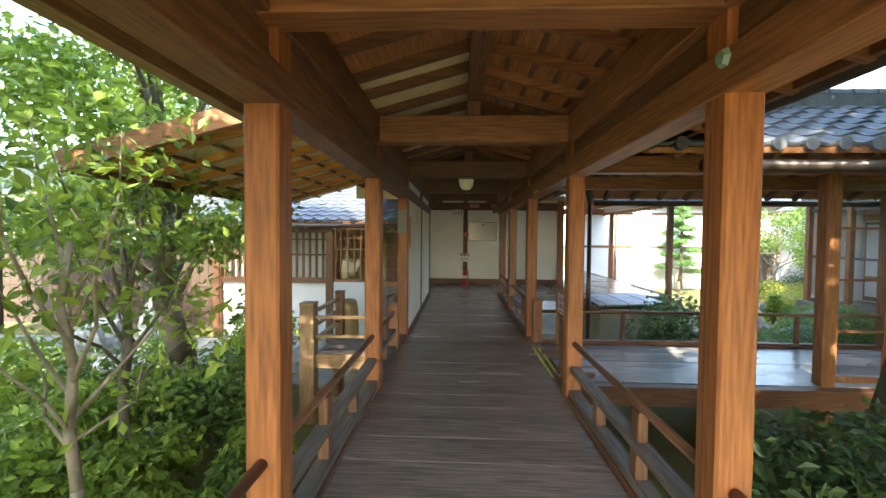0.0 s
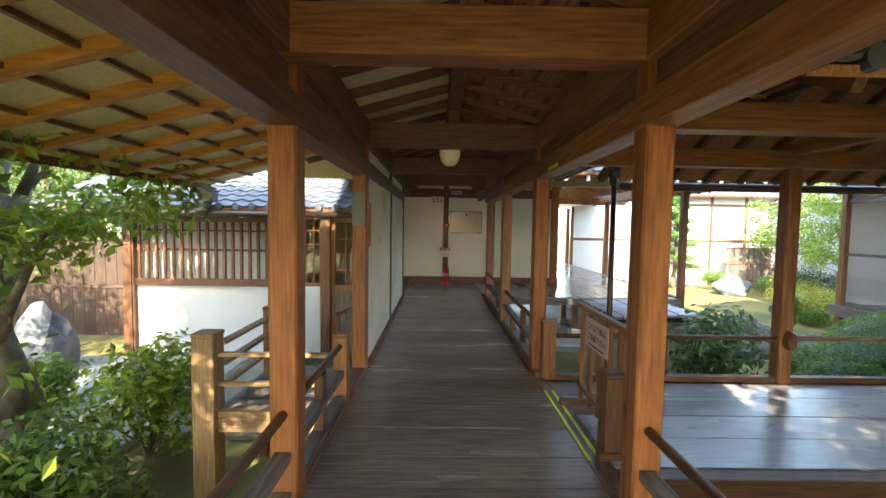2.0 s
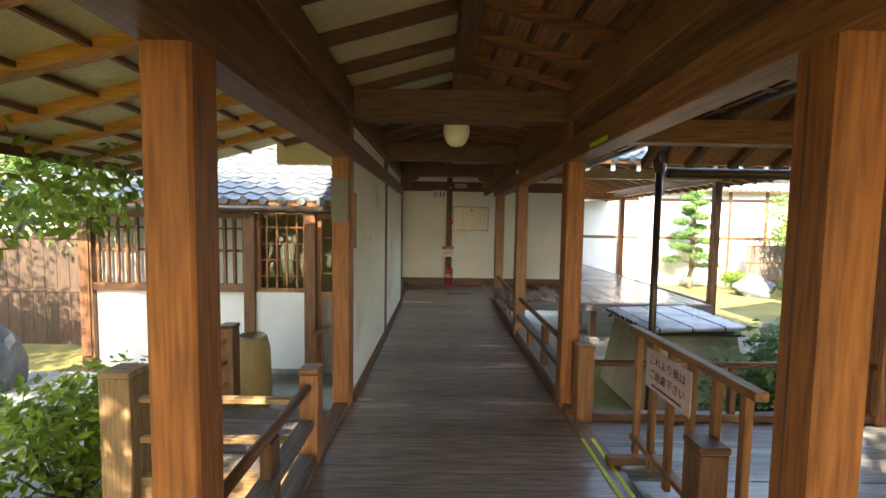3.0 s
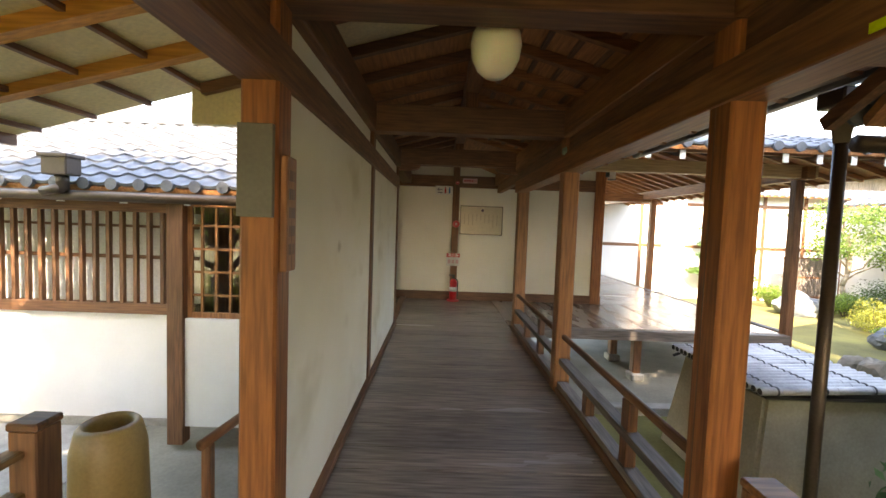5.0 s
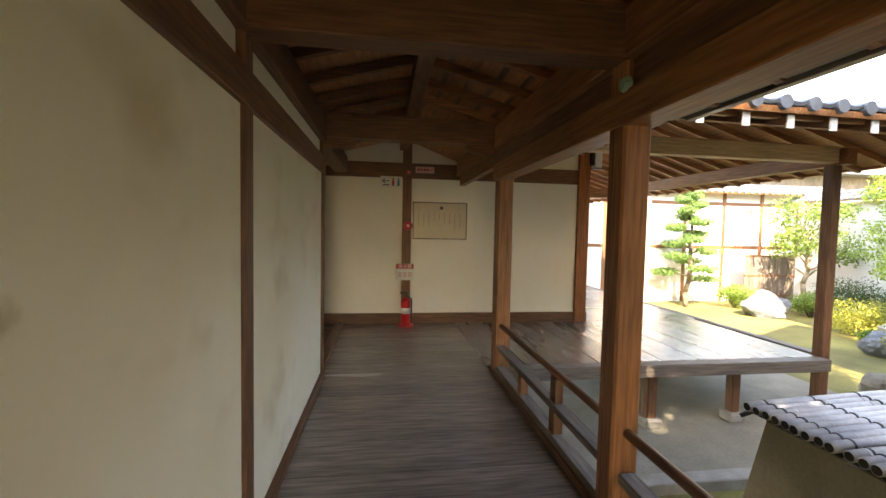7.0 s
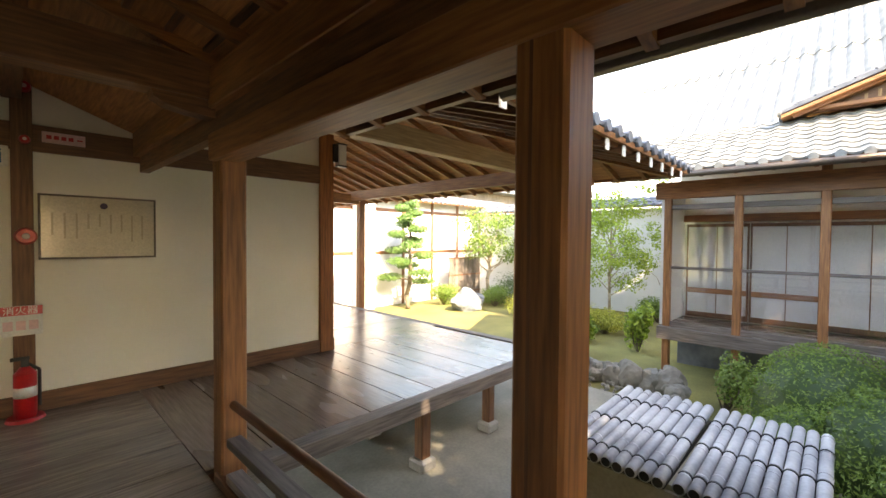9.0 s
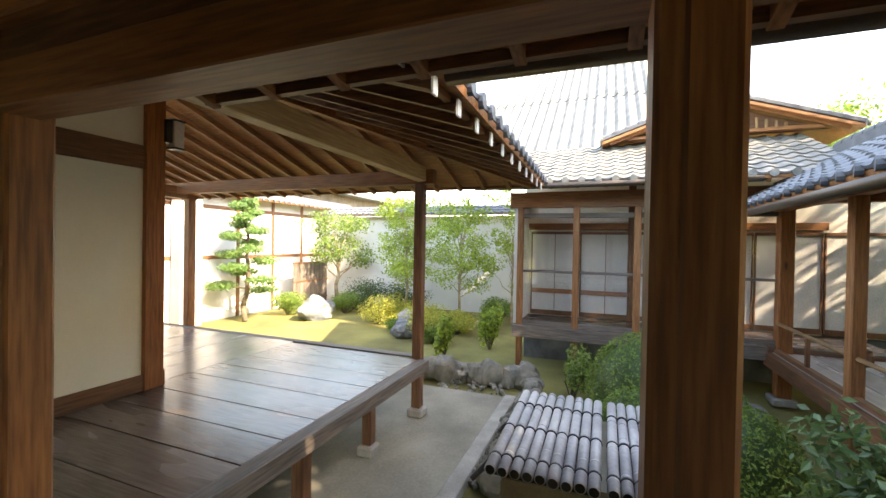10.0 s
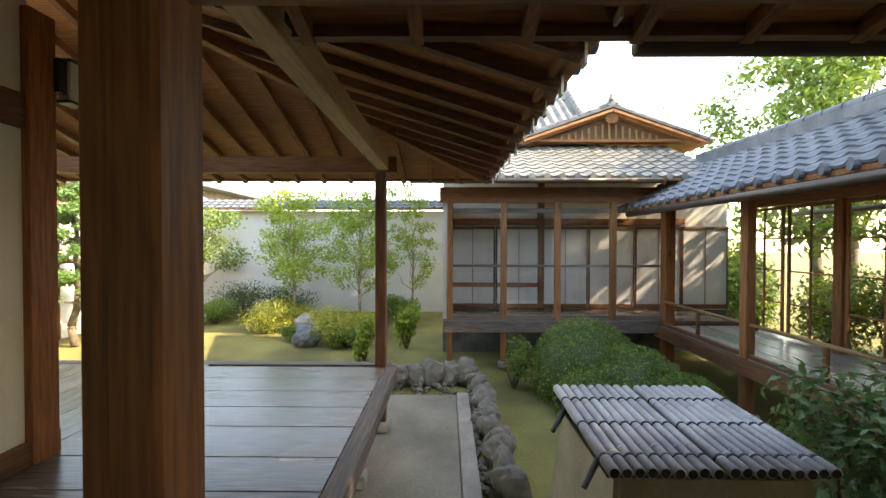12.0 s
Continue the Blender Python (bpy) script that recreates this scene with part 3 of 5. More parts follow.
for a, b in ((7.44, 9.49), (9.65, 11.81)):
    railing(XRP, a, b, "low dark wooden railing overlooking the courtyard")


def short_post(x, y, w, h, mat, label, z0=0.0):
    t = thing("rail_post", label, "post", (x, y, z0))
    boxpart("shaft", (-w / 2, w / 2, -w / 2, w / 2, 0, h - 0.02), mat["z"], t, "", 0.006)
    boxpart("cap", (-w / 2 - 0.006, w / 2 + 0.006, -w / 2 - 0.006, w / 2 + 0.006, h - 0.02, h + 0.015), mat["x"], t, "", 0.008)
    return t


short_post(XRP + 0.05, 7.1, 0.13, 0.6, mid, "short brown newel post at the branch entrance")
short_post(1.18, 5.66, 0.13, 0.58, brown, "short dark newel post at the branch entrance")
short_post(XLP, 6.45, 0.12, 0.62, mid, "short brown newel post at the garden steps")
short_post(-1.95, 6.3, 0.18, 1.55, raw, "pale squared newel post of the garden landing", -0.9)
short_post(-1.85, 7.35, 0.12, 1.56, brown, "dark newel post of the garden landing", -0.9)

landing = thing("garden_landing", "weathered wooden landing with rails beside the corridor", "landing", (-1.4, 6.8, -0.06))
for k in range(4):
    boxpart("board", (-0.5, 0.46, -0.44 + k * 0.23, -0.44 + k * 0.23 + 0.22, 0, 0.035), grey_wood["x"], landing)
boxpart("beam", (-0.5, 0.46, -0.52, -0.45, -0.13, 0.05), raw["x"], landing, "pale front beam")
for z in (0.25, 0.44, 0.62):
    boxpart("side_rail", (-0.52, -0.44, -0.42, 0.5, z - 0.03, z), raw["y"], landing)
for z in (0.3, 0.55):
    boxpart("front_rail", (-0.46, 0.46, -0.52, -0.47, z - 0.035, z), raw["x"], landing)
for sx in (-0.47, 0.42):
    boxpart("leg", (sx - 0.04, sx + 0.04, 0.38, 0.46, -0.86, 0.0), brown["z"], landing)
steps = thing("stone_step", "grey stone step below the wooden landing", "step", (-1.35, 7.65, -0.9))
bm = bmesh.new()
box(bm, -0.5, 0.5, -0.28, 0.28, 0, 0.42, 0.03)
part("slab", bm, footing, steps)
hr = thing("step_handrail", "slim dark bamboo handrail by the garden steps", "handrail", (-1.12, 7.3, -0.9))
bm = bmesh.new()
tube(bm, (0, 0, 1.5), (0.05, 0.75, 1.45), 0.022, None, 8)
part("rail", bm, brown["y"], hr, "", True)
for q in (0.05, 0.7):
    boxpart("support", (-0.02 + q * 0.06, 0.02 + q * 0.06, q - 0.02, q + 0.02, 0.0, 1.48), brown["z"], hr)
jar = thing("water_jar", "ochre glazed jar beside the wooden post", "jar", (-1.83, 7.72, -0.9))
bm = bmesh.new()
prof = [(0.13, 0.0), (0.17, 0.3), (0.175, 0.9), (0.165, 1.25), (0.14, 1.36), (0.12, 1.38), (0.10, 1.34), (0.10, 1.1)]
rings = [[bm.verts.new((r * math.cos(a * math.pi / 10), r * math.sin(a * math.pi / 10), z)) for a in range(20)] for r, z in prof]
for p, q in zip(rings, rings[1:]):
    for i in range(20):
        bm.faces.new((p[i], p[(i + 1) % 20], q[(i + 1) % 20], q[i]))
bm.faces.new(rings[-1])
part("body", bm, solid("ochre_glaze", (0.35, 0.24, 0.10), 0.4), jar, "", True)

# gate fence with its card
gate = thing("barrier", "brown lattice barrier across the branch entrance with a pink card", "barrier", (1.27, 6.05, 0.0))
boxpart("top_rail", (-0.03, 0.03, -0.58, 0.55, 0.86, 0.9), mid["y"], gate)
boxpart("lower_rail", (-0.03, 0.03, -0.52, 0.48, 0.14, 0.18), mid["y"], gate)
for k in range(6):
    boxpart("slat", (-0.018, 0.018, -0.5 + k * 0.19 - 0.02, -0.5 + k * 0.19 + 0.02, 0.05, 0.86), mid["z"], gate)
for yy in (-0.45, 0.42):
    boxpart("foot", (-0.2, 0.2, yy - 0.03, yy + 0.03, 0.0, 0.05), brown["x"], gate)


def text(name, body, size, mat, m, parent, label=""):
    cu = bpy.data.curves.new(name, "FONT")
    cu.body, cu.size, cu.extrude = body, size, 0.0008
    cu.align_x, cu.align_y = "CENTER", "CENTER"
    tmp = bpy.data.objects.new(name, cu)
    scene.collection.objects.link(tmp)
    me = bpy.data.meshes.new_from_object(tmp.evaluated_get(bpy.context.evaluated_depsgraph_get()))
    bpy.data.objects.remove(tmp)
    me.materials.clear()
    me.materials.append(mat)
    ob = new(name, me)
    ob.parent = parent
    ob.matrix_basis = m
    if label:
        tagged(ob, label)
    return ob


card = thing("notice_card", "pale pink notice card with dark writing on the barrier", "sign", (1.238, 6.11, 0.0))
boxpart("sheet", (-0.004, 0.004, -0.225, 0.225, 0.59, 0.83), pink, card, "", 0.001)
text("writing", "これより奥は", 0.062, ink, pose(-0.006, 0, 0.765, 90, 0, -90), card)
text("writing", "ご遠慮下さい", 0.062, ink, pose(-0.006, 0, 0.68, 90, 0, -90), card)
boxpart("fine_print", (-0.006, -0.003, -0.15, 0.15, 0.612, 0.626), ink, card, "", 0.0)

for k, x in enumerate((1.015, 1.09)):
    tp = thing("floor_tape", "bright lime tape strip on the floor boards", "tape", (x, 0, 0), group="floor tapes")
    boxpart("strip", (-0.013, 0.013, 5.58, 6.78, 0.0005, 0.003), lime, tp, "", 0)
tp = thing("beam_tape", "bright lime tape strip on the brown beam", "tape", (0.982, 6.6, 2.12), group="floor tapes")
boxpart("strip", (-0.003, 0.002, -0.15, 0.15, -0.014, 0.014), lime, tp, "", 0)

lamp = thing("ceiling_lamp", "cream milk-glass globe lamp hanging from a beam", "lamp", (0.08, 7.6, 2.25))
bm = bmesh.new()
prof = [(0.0, 0.0), (0.05, 0.006), (0.085, 0.035), (0.112, 0.09), (0.12, 0.15), (0.112, 0.2), (0.09, 0.235), (0.05, 0.25)]
rings = [[bm.verts.new((max(r, 0.001) * math.cos(a * math.pi / 12), max(r, 0.001) * math.sin(a * math.pi / 12), z)) for a in range(24)] for r, z in prof]
for p, q in zip(rings, rings[1:]):
    for i in range(24):
        bm.faces.new((p[i], p[(i + 1) % 24], q[(i + 1) % 24], q[i]))
part("globe", bm, lamp_m, lamp, "", True)
bm = bmesh.new()
tube(bm, (0, 0, 0.24), (0, 0, 0.3), 0.055, 0.05, 16)
part("holder", bm, gutter_m, lamp, "brown metal lamp holder", True)
bm = bmesh.new()
tube(bm, (0, 0, 0.29), (0, 0, 0.6), 0.012, None, 8)
part("stem", bm, gutter_m, lamp)

panel = thing("grey_panel", "plain grey panel fixed to the cedar post", "panel", (XLP, 7.24, 1.56))
boxpart("plate", (-0.075, 0.065, -0.012, 0.012, 0, 0.36), grey_panel, panel, "", 0.003)
plaque = thing("name_board", "dark carved wooden name board on the plaster wall", "sign", (XL + 0.013, 7.34, 1.34))
boxpart("board", (-0.012, 0.018, -0.055, 0.055, 0, 0.47), mid["z"], plaque, "", 0.005)
for k in range(5):
    boxpart("carving", (0.017, 0.0195, -0.035, 0.035, 0.07 + k * 0.075, 0.115 + k * 0.075), brown["z"], plaque, "", 0)
for x, y, z in ((XR - 0.02, 2.7, 2.22), (XR - 0.02, 9.5, 2.28)):
    t = thing("nail_cover", "green verdigris nail cover on the brown beam", "fitting", (x, y, z))
    bm = bmesh.new()
    bmesh.ops.create_cone(bm, cap_ends=True, segments=6, radius1=0.045, radius2=0.03, depth=0.03, matrix=pose(0, 0, 0, 0, -90, 0))
    part("boss", bm, verdigris, t)

# end wall: notice, signs, extinguisher, bell
YW = YE - 0.002
notice = thing("notice_board", "framed glossy notice on the white end wall", "notice", (0.715, YW, 1.39))
boxpart("sheet", (-0.43, 0.43, -0.012, 0, 0, 0.58), paper, notice, "", 0.003)
for d in ((-0.44, 0.44, -0.018, 0, -0.012, 0.006), (-0.44, 0.44, -0.018, 0, 0.574, 0.592), (-0.446, -0.43, -0.018, 0, -0.012, 0.592), (0.43, 0.446, -0.018, 0, -0.012, 0.592)):
    boxpart("frame", d, grey_wood["x"], notice, "", 0.002)
rng = random.Random(12)
for k in range(9):
    h = rng.uniform(0.12, 0.3)
    boxpart("column_of_writing", (-0.36 + k * 0.085, -0.345 + k * 0.085, -0.0135, -0.0115, 0.42 - h, 0.42), solid("faded_ink", (0.42, 0.36, 0.27), 0.4) if k == 0 else bpy.data.materials["faded_ink"], notice, "", 0)
bm = bmesh.new()
bmesh.ops.create_cone(bm, cap_ends=True, segments=12, radius1=0.03, radius2=0.03, depth=0.003, matrix=pose(0.02, -0.013, 0.5, 90))
part("crest", bm, ink, notice)
ws = thing("toilet_sign", "white toilet sign with arrow and figures", "sign", (-0.085, YW - 0.04, 2.19))
boxpart("plate", (-0.175, 0.175, -0.006, 0.006, 0, 0.18), white, ws, "", 0.002)
boxpart("arrow_shaft", (-0.13, -0.03, -0.0085, -0.006, 0.10, 0.112), ink, ws, "", 0)
for s_ in (-1, 1):
    bm = bmesh.new()
    bar(bm, (-0.135, -0.0075, 0.106), (-0.095, -0.0075, 0.106 + s_ * 0.035), 0.003, 0.012)
    part("arrow_head", bm, ink, ws)
for x, m in ((0.03, red), (0.115, blue)):
    boxpart("figure", (x - 0.018, x + 0.018, -0.0085, -0.006, 0.03, 0.12), m, ws, "", 0)
    bm = bmesh.new()
    bmesh.ops.create_cone(bm, cap_ends=True, segments=12, radius1=0.016, radius2=0.016, depth=0.0025, matrix=pose(x, -0.0075, 0.14, 90))
    part("figure_head", bm, m, ws)
boxpart("small_writing", (-0.13, -0.03, -0.0085, -0.006, 0.035, 0.05), ink, ws, "", 0)
ps = thing("pink_sign", "small pink sign with red writing on the timber", "sign", (0.45, YW - 0.036, 2.44))
boxpart("plate", (-0.15, 0.15, -0.004, 0.004, 0, 0.1), pink, ps, "", 0.001)
for k in range(4):
    boxpart("character", (-0.12 + k * 0.05, -0.085 + k * 0.05, -0.006, -0.004, 0.035, 0.07), red, ps, "", 0)
boxpart("arrow", (0.09, 0.13, -0.006, -0.004, 0.045, 0.058), red, ps, "", 0)
fs = thing("extinguisher_sign", "red and white fire extinguisher sign", "sign", (0.15, YW - 0.1, 0.72))
boxpart("plate", (-0.14, 0.14, -0.006, 0.006, 0, 0.26), white, fs, "", 0.002)
boxpart("red_band", (-0.138, 0.138, -0.0085, -0.005, 0.18, 0.258), red, fs, "", 0)
text("writing", "消火器", 0.075, white, pose(0, -0.0095, 0.217, 90, 0, 0), fs)
for k in range(3):
    boxpart("diagram", (-0.11 + k * 0.08, -0.05 + k * 0.08, -0.0085, -0.005, 0.05, 0.13), pink, fs, "", 0)
boxpart("stay", (-0.03, 0.03, 0.0, 0.05, 0.05, 0.2), black, fs)
ext = thing("fire_extinguisher", "red fire extinguisher on a red floor stand", "fire extinguisher", (0.17, YW - 0.17, 0.0))
bm = bmesh.new()
tube(bm, (0, 0, 0), (0, 0, 0.025), 0.13, 0.12, 20)
part("stand", bm, red, ext, "red round stand")
bm = bmesh.new()
tube(bm, (0, 0, 0.025), (0, 0, 0.4), 0.075, None, 20)
tube(bm, (0, 0, 0.4), (0, 0, 0.46), 0.075, 0.03, 20)
part("cylinder", bm, red, ext, "", True)
bm = bmesh.new()
tube(bm, (0, 0, 0.2), (0, 0, 0.29), 0.0765, None, 20)
part("label_band", bm, white, ext, "pale printed label band", True)
boxpart("valve", (-0.025, 0.025, -0.02, 0.02, 0.45, 0.52), black, ext)
boxpart("handle", (-0.09, 0.03, -0.012, 0.012, 0.515, 0.545), black, ext)
bm = bmesh.new()
tube(bm, (0.02, 0, 0.48), (0.09, 0, 0.42), 0.012, None, 8)
tube(bm, (0.09, 0, 0.42), (0.09, 0, 0.1), 0.012, None, 8)
part("hose", bm, black, ext)
for z, r in ((1.59, 0.075), (2.44, 0.04), (2.9, 0.05)):
    t = thing("fire_bell", "round red fire alarm disc on the dark post", "alarm", (0.19, YE - 0.06, z))
    bm = bmesh.new()
    bmesh.ops.create_cone(bm, cap_ends=True, segments=24, radius1=r, radius2=r * 0.8, depth=0.05, matrix=pose(0, -0.025, 0, 90))
    part("disc", bm, red, t)
    bm = bmesh.new()
    bmesh.ops.create_cone(bm, cap_ends=True, segments=16, radius1=r * 0.35, radius2=r * 0.3, depth=0.02, matrix=pose(0, -0.06, 0, 90))
    part("centre", bm, pink, t)
vl = thing("wall_lantern", "white paper wall lantern in a dark frame", "lantern", (3.3, YE + 0.0, 2.62))
boxpart("shade", (0.02, 0.14, -0.12, -0.02, 0, 0.32), white, vl, "", 0.006)
for z in (0, 0.31):
    boxpart("frame", (0.01, 0.15, -0.13, -0.01, z - 0.01, z + 0.012), black, vl)
boxpart("mount", (-0.05, 0.02, -0.1, -0.02, 0.05, 0.3), black, vl)


def downpipe(x, y, z1, label):
    t = thing("downpipe", label, "downpipe", (x, y, -0.9))
    bm = bmesh.new()
    tube(bm, (0, 0, 0), (0, 0, z1 + 0.9), 0.035, None, 12)
    part("pipe", bm, gutter_m, t, "", True)
    bm = bmesh.new()
    tube(bm, (0, 0, z1 + 0.9), (0, 0, z1 + 1.1), 0.05, 0.09, 4)
    box(bm, -0.09, 0.09, -0.09, 0.09, z1 + 1.1, z1 + 1.2, 0.01)
    part("hopper", bm, gutter_m, t, "square brown rainwater hopper")
    return t


downpipe(2.35, 4.66, 1.98, "brown metal downpipe with a square hopper")
downpipe(2.13, 8.0, 2.1, "brown metal downpipe beside the corridor")
gutter((2.12, -1.6, ez - 0.055), (2.12, 10.5, ez - 0.055), 0.052)
gutter((2.0, 4.62, 2.14), (8.3, 4.62, 2.14))
gutter((2.2, 7.98, 2.1), (8.0, 7.98, 2.1))
gutter((7.5, 7.6, 2.66), (7.5, 12.0, 2.66))
gutter((-6.6, 9.68, 1.72), (-1.3, 9.68, 1.72))

hp_ = thing("rain_hopper", "brown metal rainwater hopper on the small house's gutter", "hopper", (-3.75, 9.6, 1.78))
boxpart("box", (-0.12, 0.12, -0.09, 0.09, 0.12, 0.3), gutter_m, hp_, "", 0.012)
boxpart("rim", (-0.14, 0.14, -0.11, 0.11, 0.28, 0.32), gutter_m, hp_, "", 0.008)
bm = bmesh.new()
tube(bm, (0, 0, 0.14), (0, 0.02, -0.02), 0.06, 0.045, 12)
part("outlet", bm, gutter_m, hp_, "", True)
bm = bmesh.new()
tube(bm, (0, 0.0, 0.0), (-0.2, 0.02, -0.03), 0.045, None, 12)
part("elbow", bm, gutter_m, hp_, "", True)

# ---- branch corridor ----
for x in (3.62, 6.04):
    post(x, 7.16, -0.8, 2.22, 0.14, mid["z"], "brown post of the branch corridor")
for x in (3.9, 6.3):
    post(x, 5.62, -0.8, 2.22, 0.14, mid["z"], "brown post of the branch corridor")
for y in (5.62, 7.16):
    beam("beam", "brown lintel of the branch corridor", (1.14, y, 2.31), (8.3, y, 2.31), 0.15, 0.18, mid["x"])
for x in (3.62, 6.04, 8.2):
    beam("tie_beam", "brown cross beam of the branch corridor", (x, 5.5, 2.42), (x, 7.2, 2.42), 0.12, 0.14, mid["y"])
bsouth = roof_plane("roof_branch_south", "grey pantile branch corridor roof", (1.6, 4.72, 2.32), (8.6, 4.72, 2.32), (1.6, 6.32, 3.12), (8.6, 6.32, 3.12), tile, 0.27)
bnorth = roof_plane("roof_branch_north", "grey pantile branch corridor roof", (2.15, 7.92, 2.22), (8.6, 7.92, 2.22), (1.6, 6.32, 3.12), (8.6, 6.32, 3.12), tile, 0.27)
x = 1.9
while x < 8.4:
    rafters(bsouth, [((x, 4.8, 2.26), (x, 6.3, 3.01))], 0.06, 0.075, brown["y"])
    rafters(bnorth, [((x, 7.85, 2.16), (x, 6.34, 3.01))], 0.06, 0.075, brown["y"])
    x += 0.42


for x in (3.62, 6.04):
    t = thing("rail_bracket", "oval wooden rail bracket on the branch post", "bracket", (x, 7.05, 0.36))
    bm = bmesh.new()
    bmesh.ops.create_cone(bm, cap_ends=True, segments=16, radius1=0.05, radius2=0.045, depth=0.07, matrix=Matrix.LocRotScale((0, 0, 0.08), Matrix.Rotation(math.pi / 2, 3, "X"), (1, 1.0, 1)) @ Matrix.Diagonal((1, 2.0, 1, 1)))
    part("plate", bm, brown["z"], t)


def ridge_cap(name, label, a, b, r, mat):
    t = thing(name, label, "ridge", a, kind="structure")
    d = Vector(b) - Vector(a)
    bm = bmesh.new()
    bar(bm, (0, 0, 0), d, r * 1.9, r * 1.6)
    part("courses", bm, mat, t)
    bm = bmesh.new()
    n = max(2, int(d.length / 0.28))
    for i in range(n):
        tube(bm, d * (i / n) + Vector((0, 0, r)), d * ((i + 0.97) / n) + Vector((0, 0, r)), r * 0.8, r * 0.72, 12)
    part("cap_tiles", bm, mat, t)


ridge_cap("ridge_branch", "round grey ridge tiles of the branch corridor", (1.6, 6.32, 3.18), (8.6, 6.32, 3.18), 0.1, tile)
ridge_cap("ridge_corridor", "round grey ridge tiles of the corridor", (0.11, YS, 3.12), (0.11, 14.4, 3.12), 0.1, tile)
for x0, x1 in ((1.2, 3.55), (3.69, 5.97), (6.11, 8.24)):
    t = thing("branch_rail", "slim dark rail of the branch corridor", "railing", (x0, 7.16, -0.03), group="branch rails")
    bm = bmesh.new()
    tube(bm, (0, 0, 0.47), (x1 - x0, 0, 0.47), 0.026, None, 10)
    part("handrail", bm, (raw if x0 > 3 else brown)["x"], t, "", True)
    boxpart("base_rail", (0, x1 - x0, -0.04, 0.04, 0.0, 0.06), brown["x"], t)
    boxpart("strut", ((x1 - x0) / 2 - 0.025, (x1 - x0) / 2 + 0.025, -0.025, 0.025, 0.06, 0.45), brown["z"], t)


def window_frame(name, label, x0, x1, y, z0, z1, cols, rows, mat, depth=0.035):
    w = thing(name, label, "window", (x0, y, z0), kind="structure")
    W, H = x1 - x0, z1 - z0
    for d in ((0, 0.05, 0, H), (W - 0.05, W, 0, H), (0.05, W - 0.05, 0, 0.06), (0.05, W - 0.05, H - 0.05, H)):
        boxpart("window_frame", (d[0], d[1], -depth / 2, depth / 2, d[2], d[3]), mat["z"], w, "", 0.003)
    for c in range(1, cols):
        xx = W * c / cols
        boxpart("muntin", (xx - 0.012, xx + 0.012, -depth / 2.6, depth / 2.6, 0.06, H - 0.05), mat["z"], w, "", 0)
    for r in range(1, rows):
        zz = H * r / rows
        boxpart("muntin", (0.05, W - 0.05, -depth / 3.4, depth / 3.4, zz - 0.012, zz + 0.012), mat["x"], w, "", 0)
    p = boxpart("pane", (0.05, W - 0.05, -0.002, 0.002, 0.06, H - 0.05), pane_m, w, "", 0)
    p.visible_shadow = False
    return w


k = 0
for x0, x1 in ((3.97, 5.06), (5.14, 6.23), (6.37, 7.25), (7.33, 8.2)):
    k += 1
    window_frame("window_branch_%d" % k, "brown-framed glazed sliding screens of the branch corridor", x0, x1, 5.62, 0.0, 2.2, 2, 4, mid)

# ---- hall across the court ----
HALL = (7.05, 8.12, 9.2, 10.25, 11.3)
for y in HALL:
    post(8.34, y, -0.75, 2.5, 0.2 if y < 8 else 0.115, (warm if y < 8 else mid)["z"], "weathered veranda post of the hall across the court")
for z, dims in ((1.12, 0.05), (0.1, 0.1), (2.2, 0.09)):
    beam("rail", "horizontal rail between the hall's veranda posts", (8.36, 7.15, z), (8.36, 11.3, z), 0.04, dims, grey_wood["y"], "rail")
beam("beam", "brown lintel over the hall's veranda posts", (8.34, 6.0, 2.5), (8.34, 11.5, 2.5), 0.14, 0.3, mid["y"])
for n_, (ya, yb) in enumerate(zip(HALL, HALL[1:])):
    w_ = thing("window_hall_%d" % (n_ + 1), "tall glazed panels between the hall's veranda posts", "window", (8.34, ya + 0.11, 0.16), kind="structure")
    for za, zb in ((0.0, 0.93), (0.99, 1.98)):
        p = boxpart("pane", (-0.002, 0.002, 0, yb - ya - 0.18, za, zb), pane_m, w_, "", 0)
        p.visible_shadow = False
wall("wall_east_hall", "pale plaster wall inside the hall's veranda", (9.7, 9.85, 5.0, 11.45, 0.06, 3.5), plaster)
wall("wall_hall_base", "dark stone footing wall under the hall", (9.7, 9.85, 5.0, 11.45, -1.0, 0.056), rock_dark)
wall("wall_hall_end", "white plaster end wall of the hall's veranda", (8.42, 9.7, 11.36, 11.44, 0.06, 2.5), white_wall)
for i in range(6):
    y0 = 5.02 + i * 1.05
    d = thing("sliding_screen", "white paper sliding screen with slim dark frame", "screen", (9.64, y0, 0.09), group="hall screens")
    for dims in ((-0.02, 0.02, 0, 0.03, 0, 1.85), (-0.02, 0.02, 1.0, 1.03, 0, 1.85), (-0.02, 0.02, 0.03, 1.0, 0, 0.1), (-0.02, 0.02, 0.03, 1.0, 1.79, 1.85)):
        boxpart("stile", dims, brown["z"], d)
    if i > 3:
        boxpart("lock_rail", (-0.02, 0.02, 0.03, 1.0, 0.48, 0.58), mid["y"], d, "brown lock rail")
    boxpart("paper", (-0.006, 0.006, 0.03, 1.0, 0.1, 1.79), shoji, d, "", 0)
    boxpart("meeting_stile", (-0.014, 0.0, 0.5, 0.515, 0.1, 1.79), brown["z"], d, "", 0)
beam("trim", "brown head timber over the sliding screens", (9.65, 6, 2.05), (9.65, 11.36, 2.05), 0.08, 0.14, mid["y"], "timber")
tagged(boxpart("wall_post", (9.6, 9.7, 9.16, 9.3, 0.06, 3.2), brown["z"]), "dark timber post between the hall's screens", "post", kind="structure")
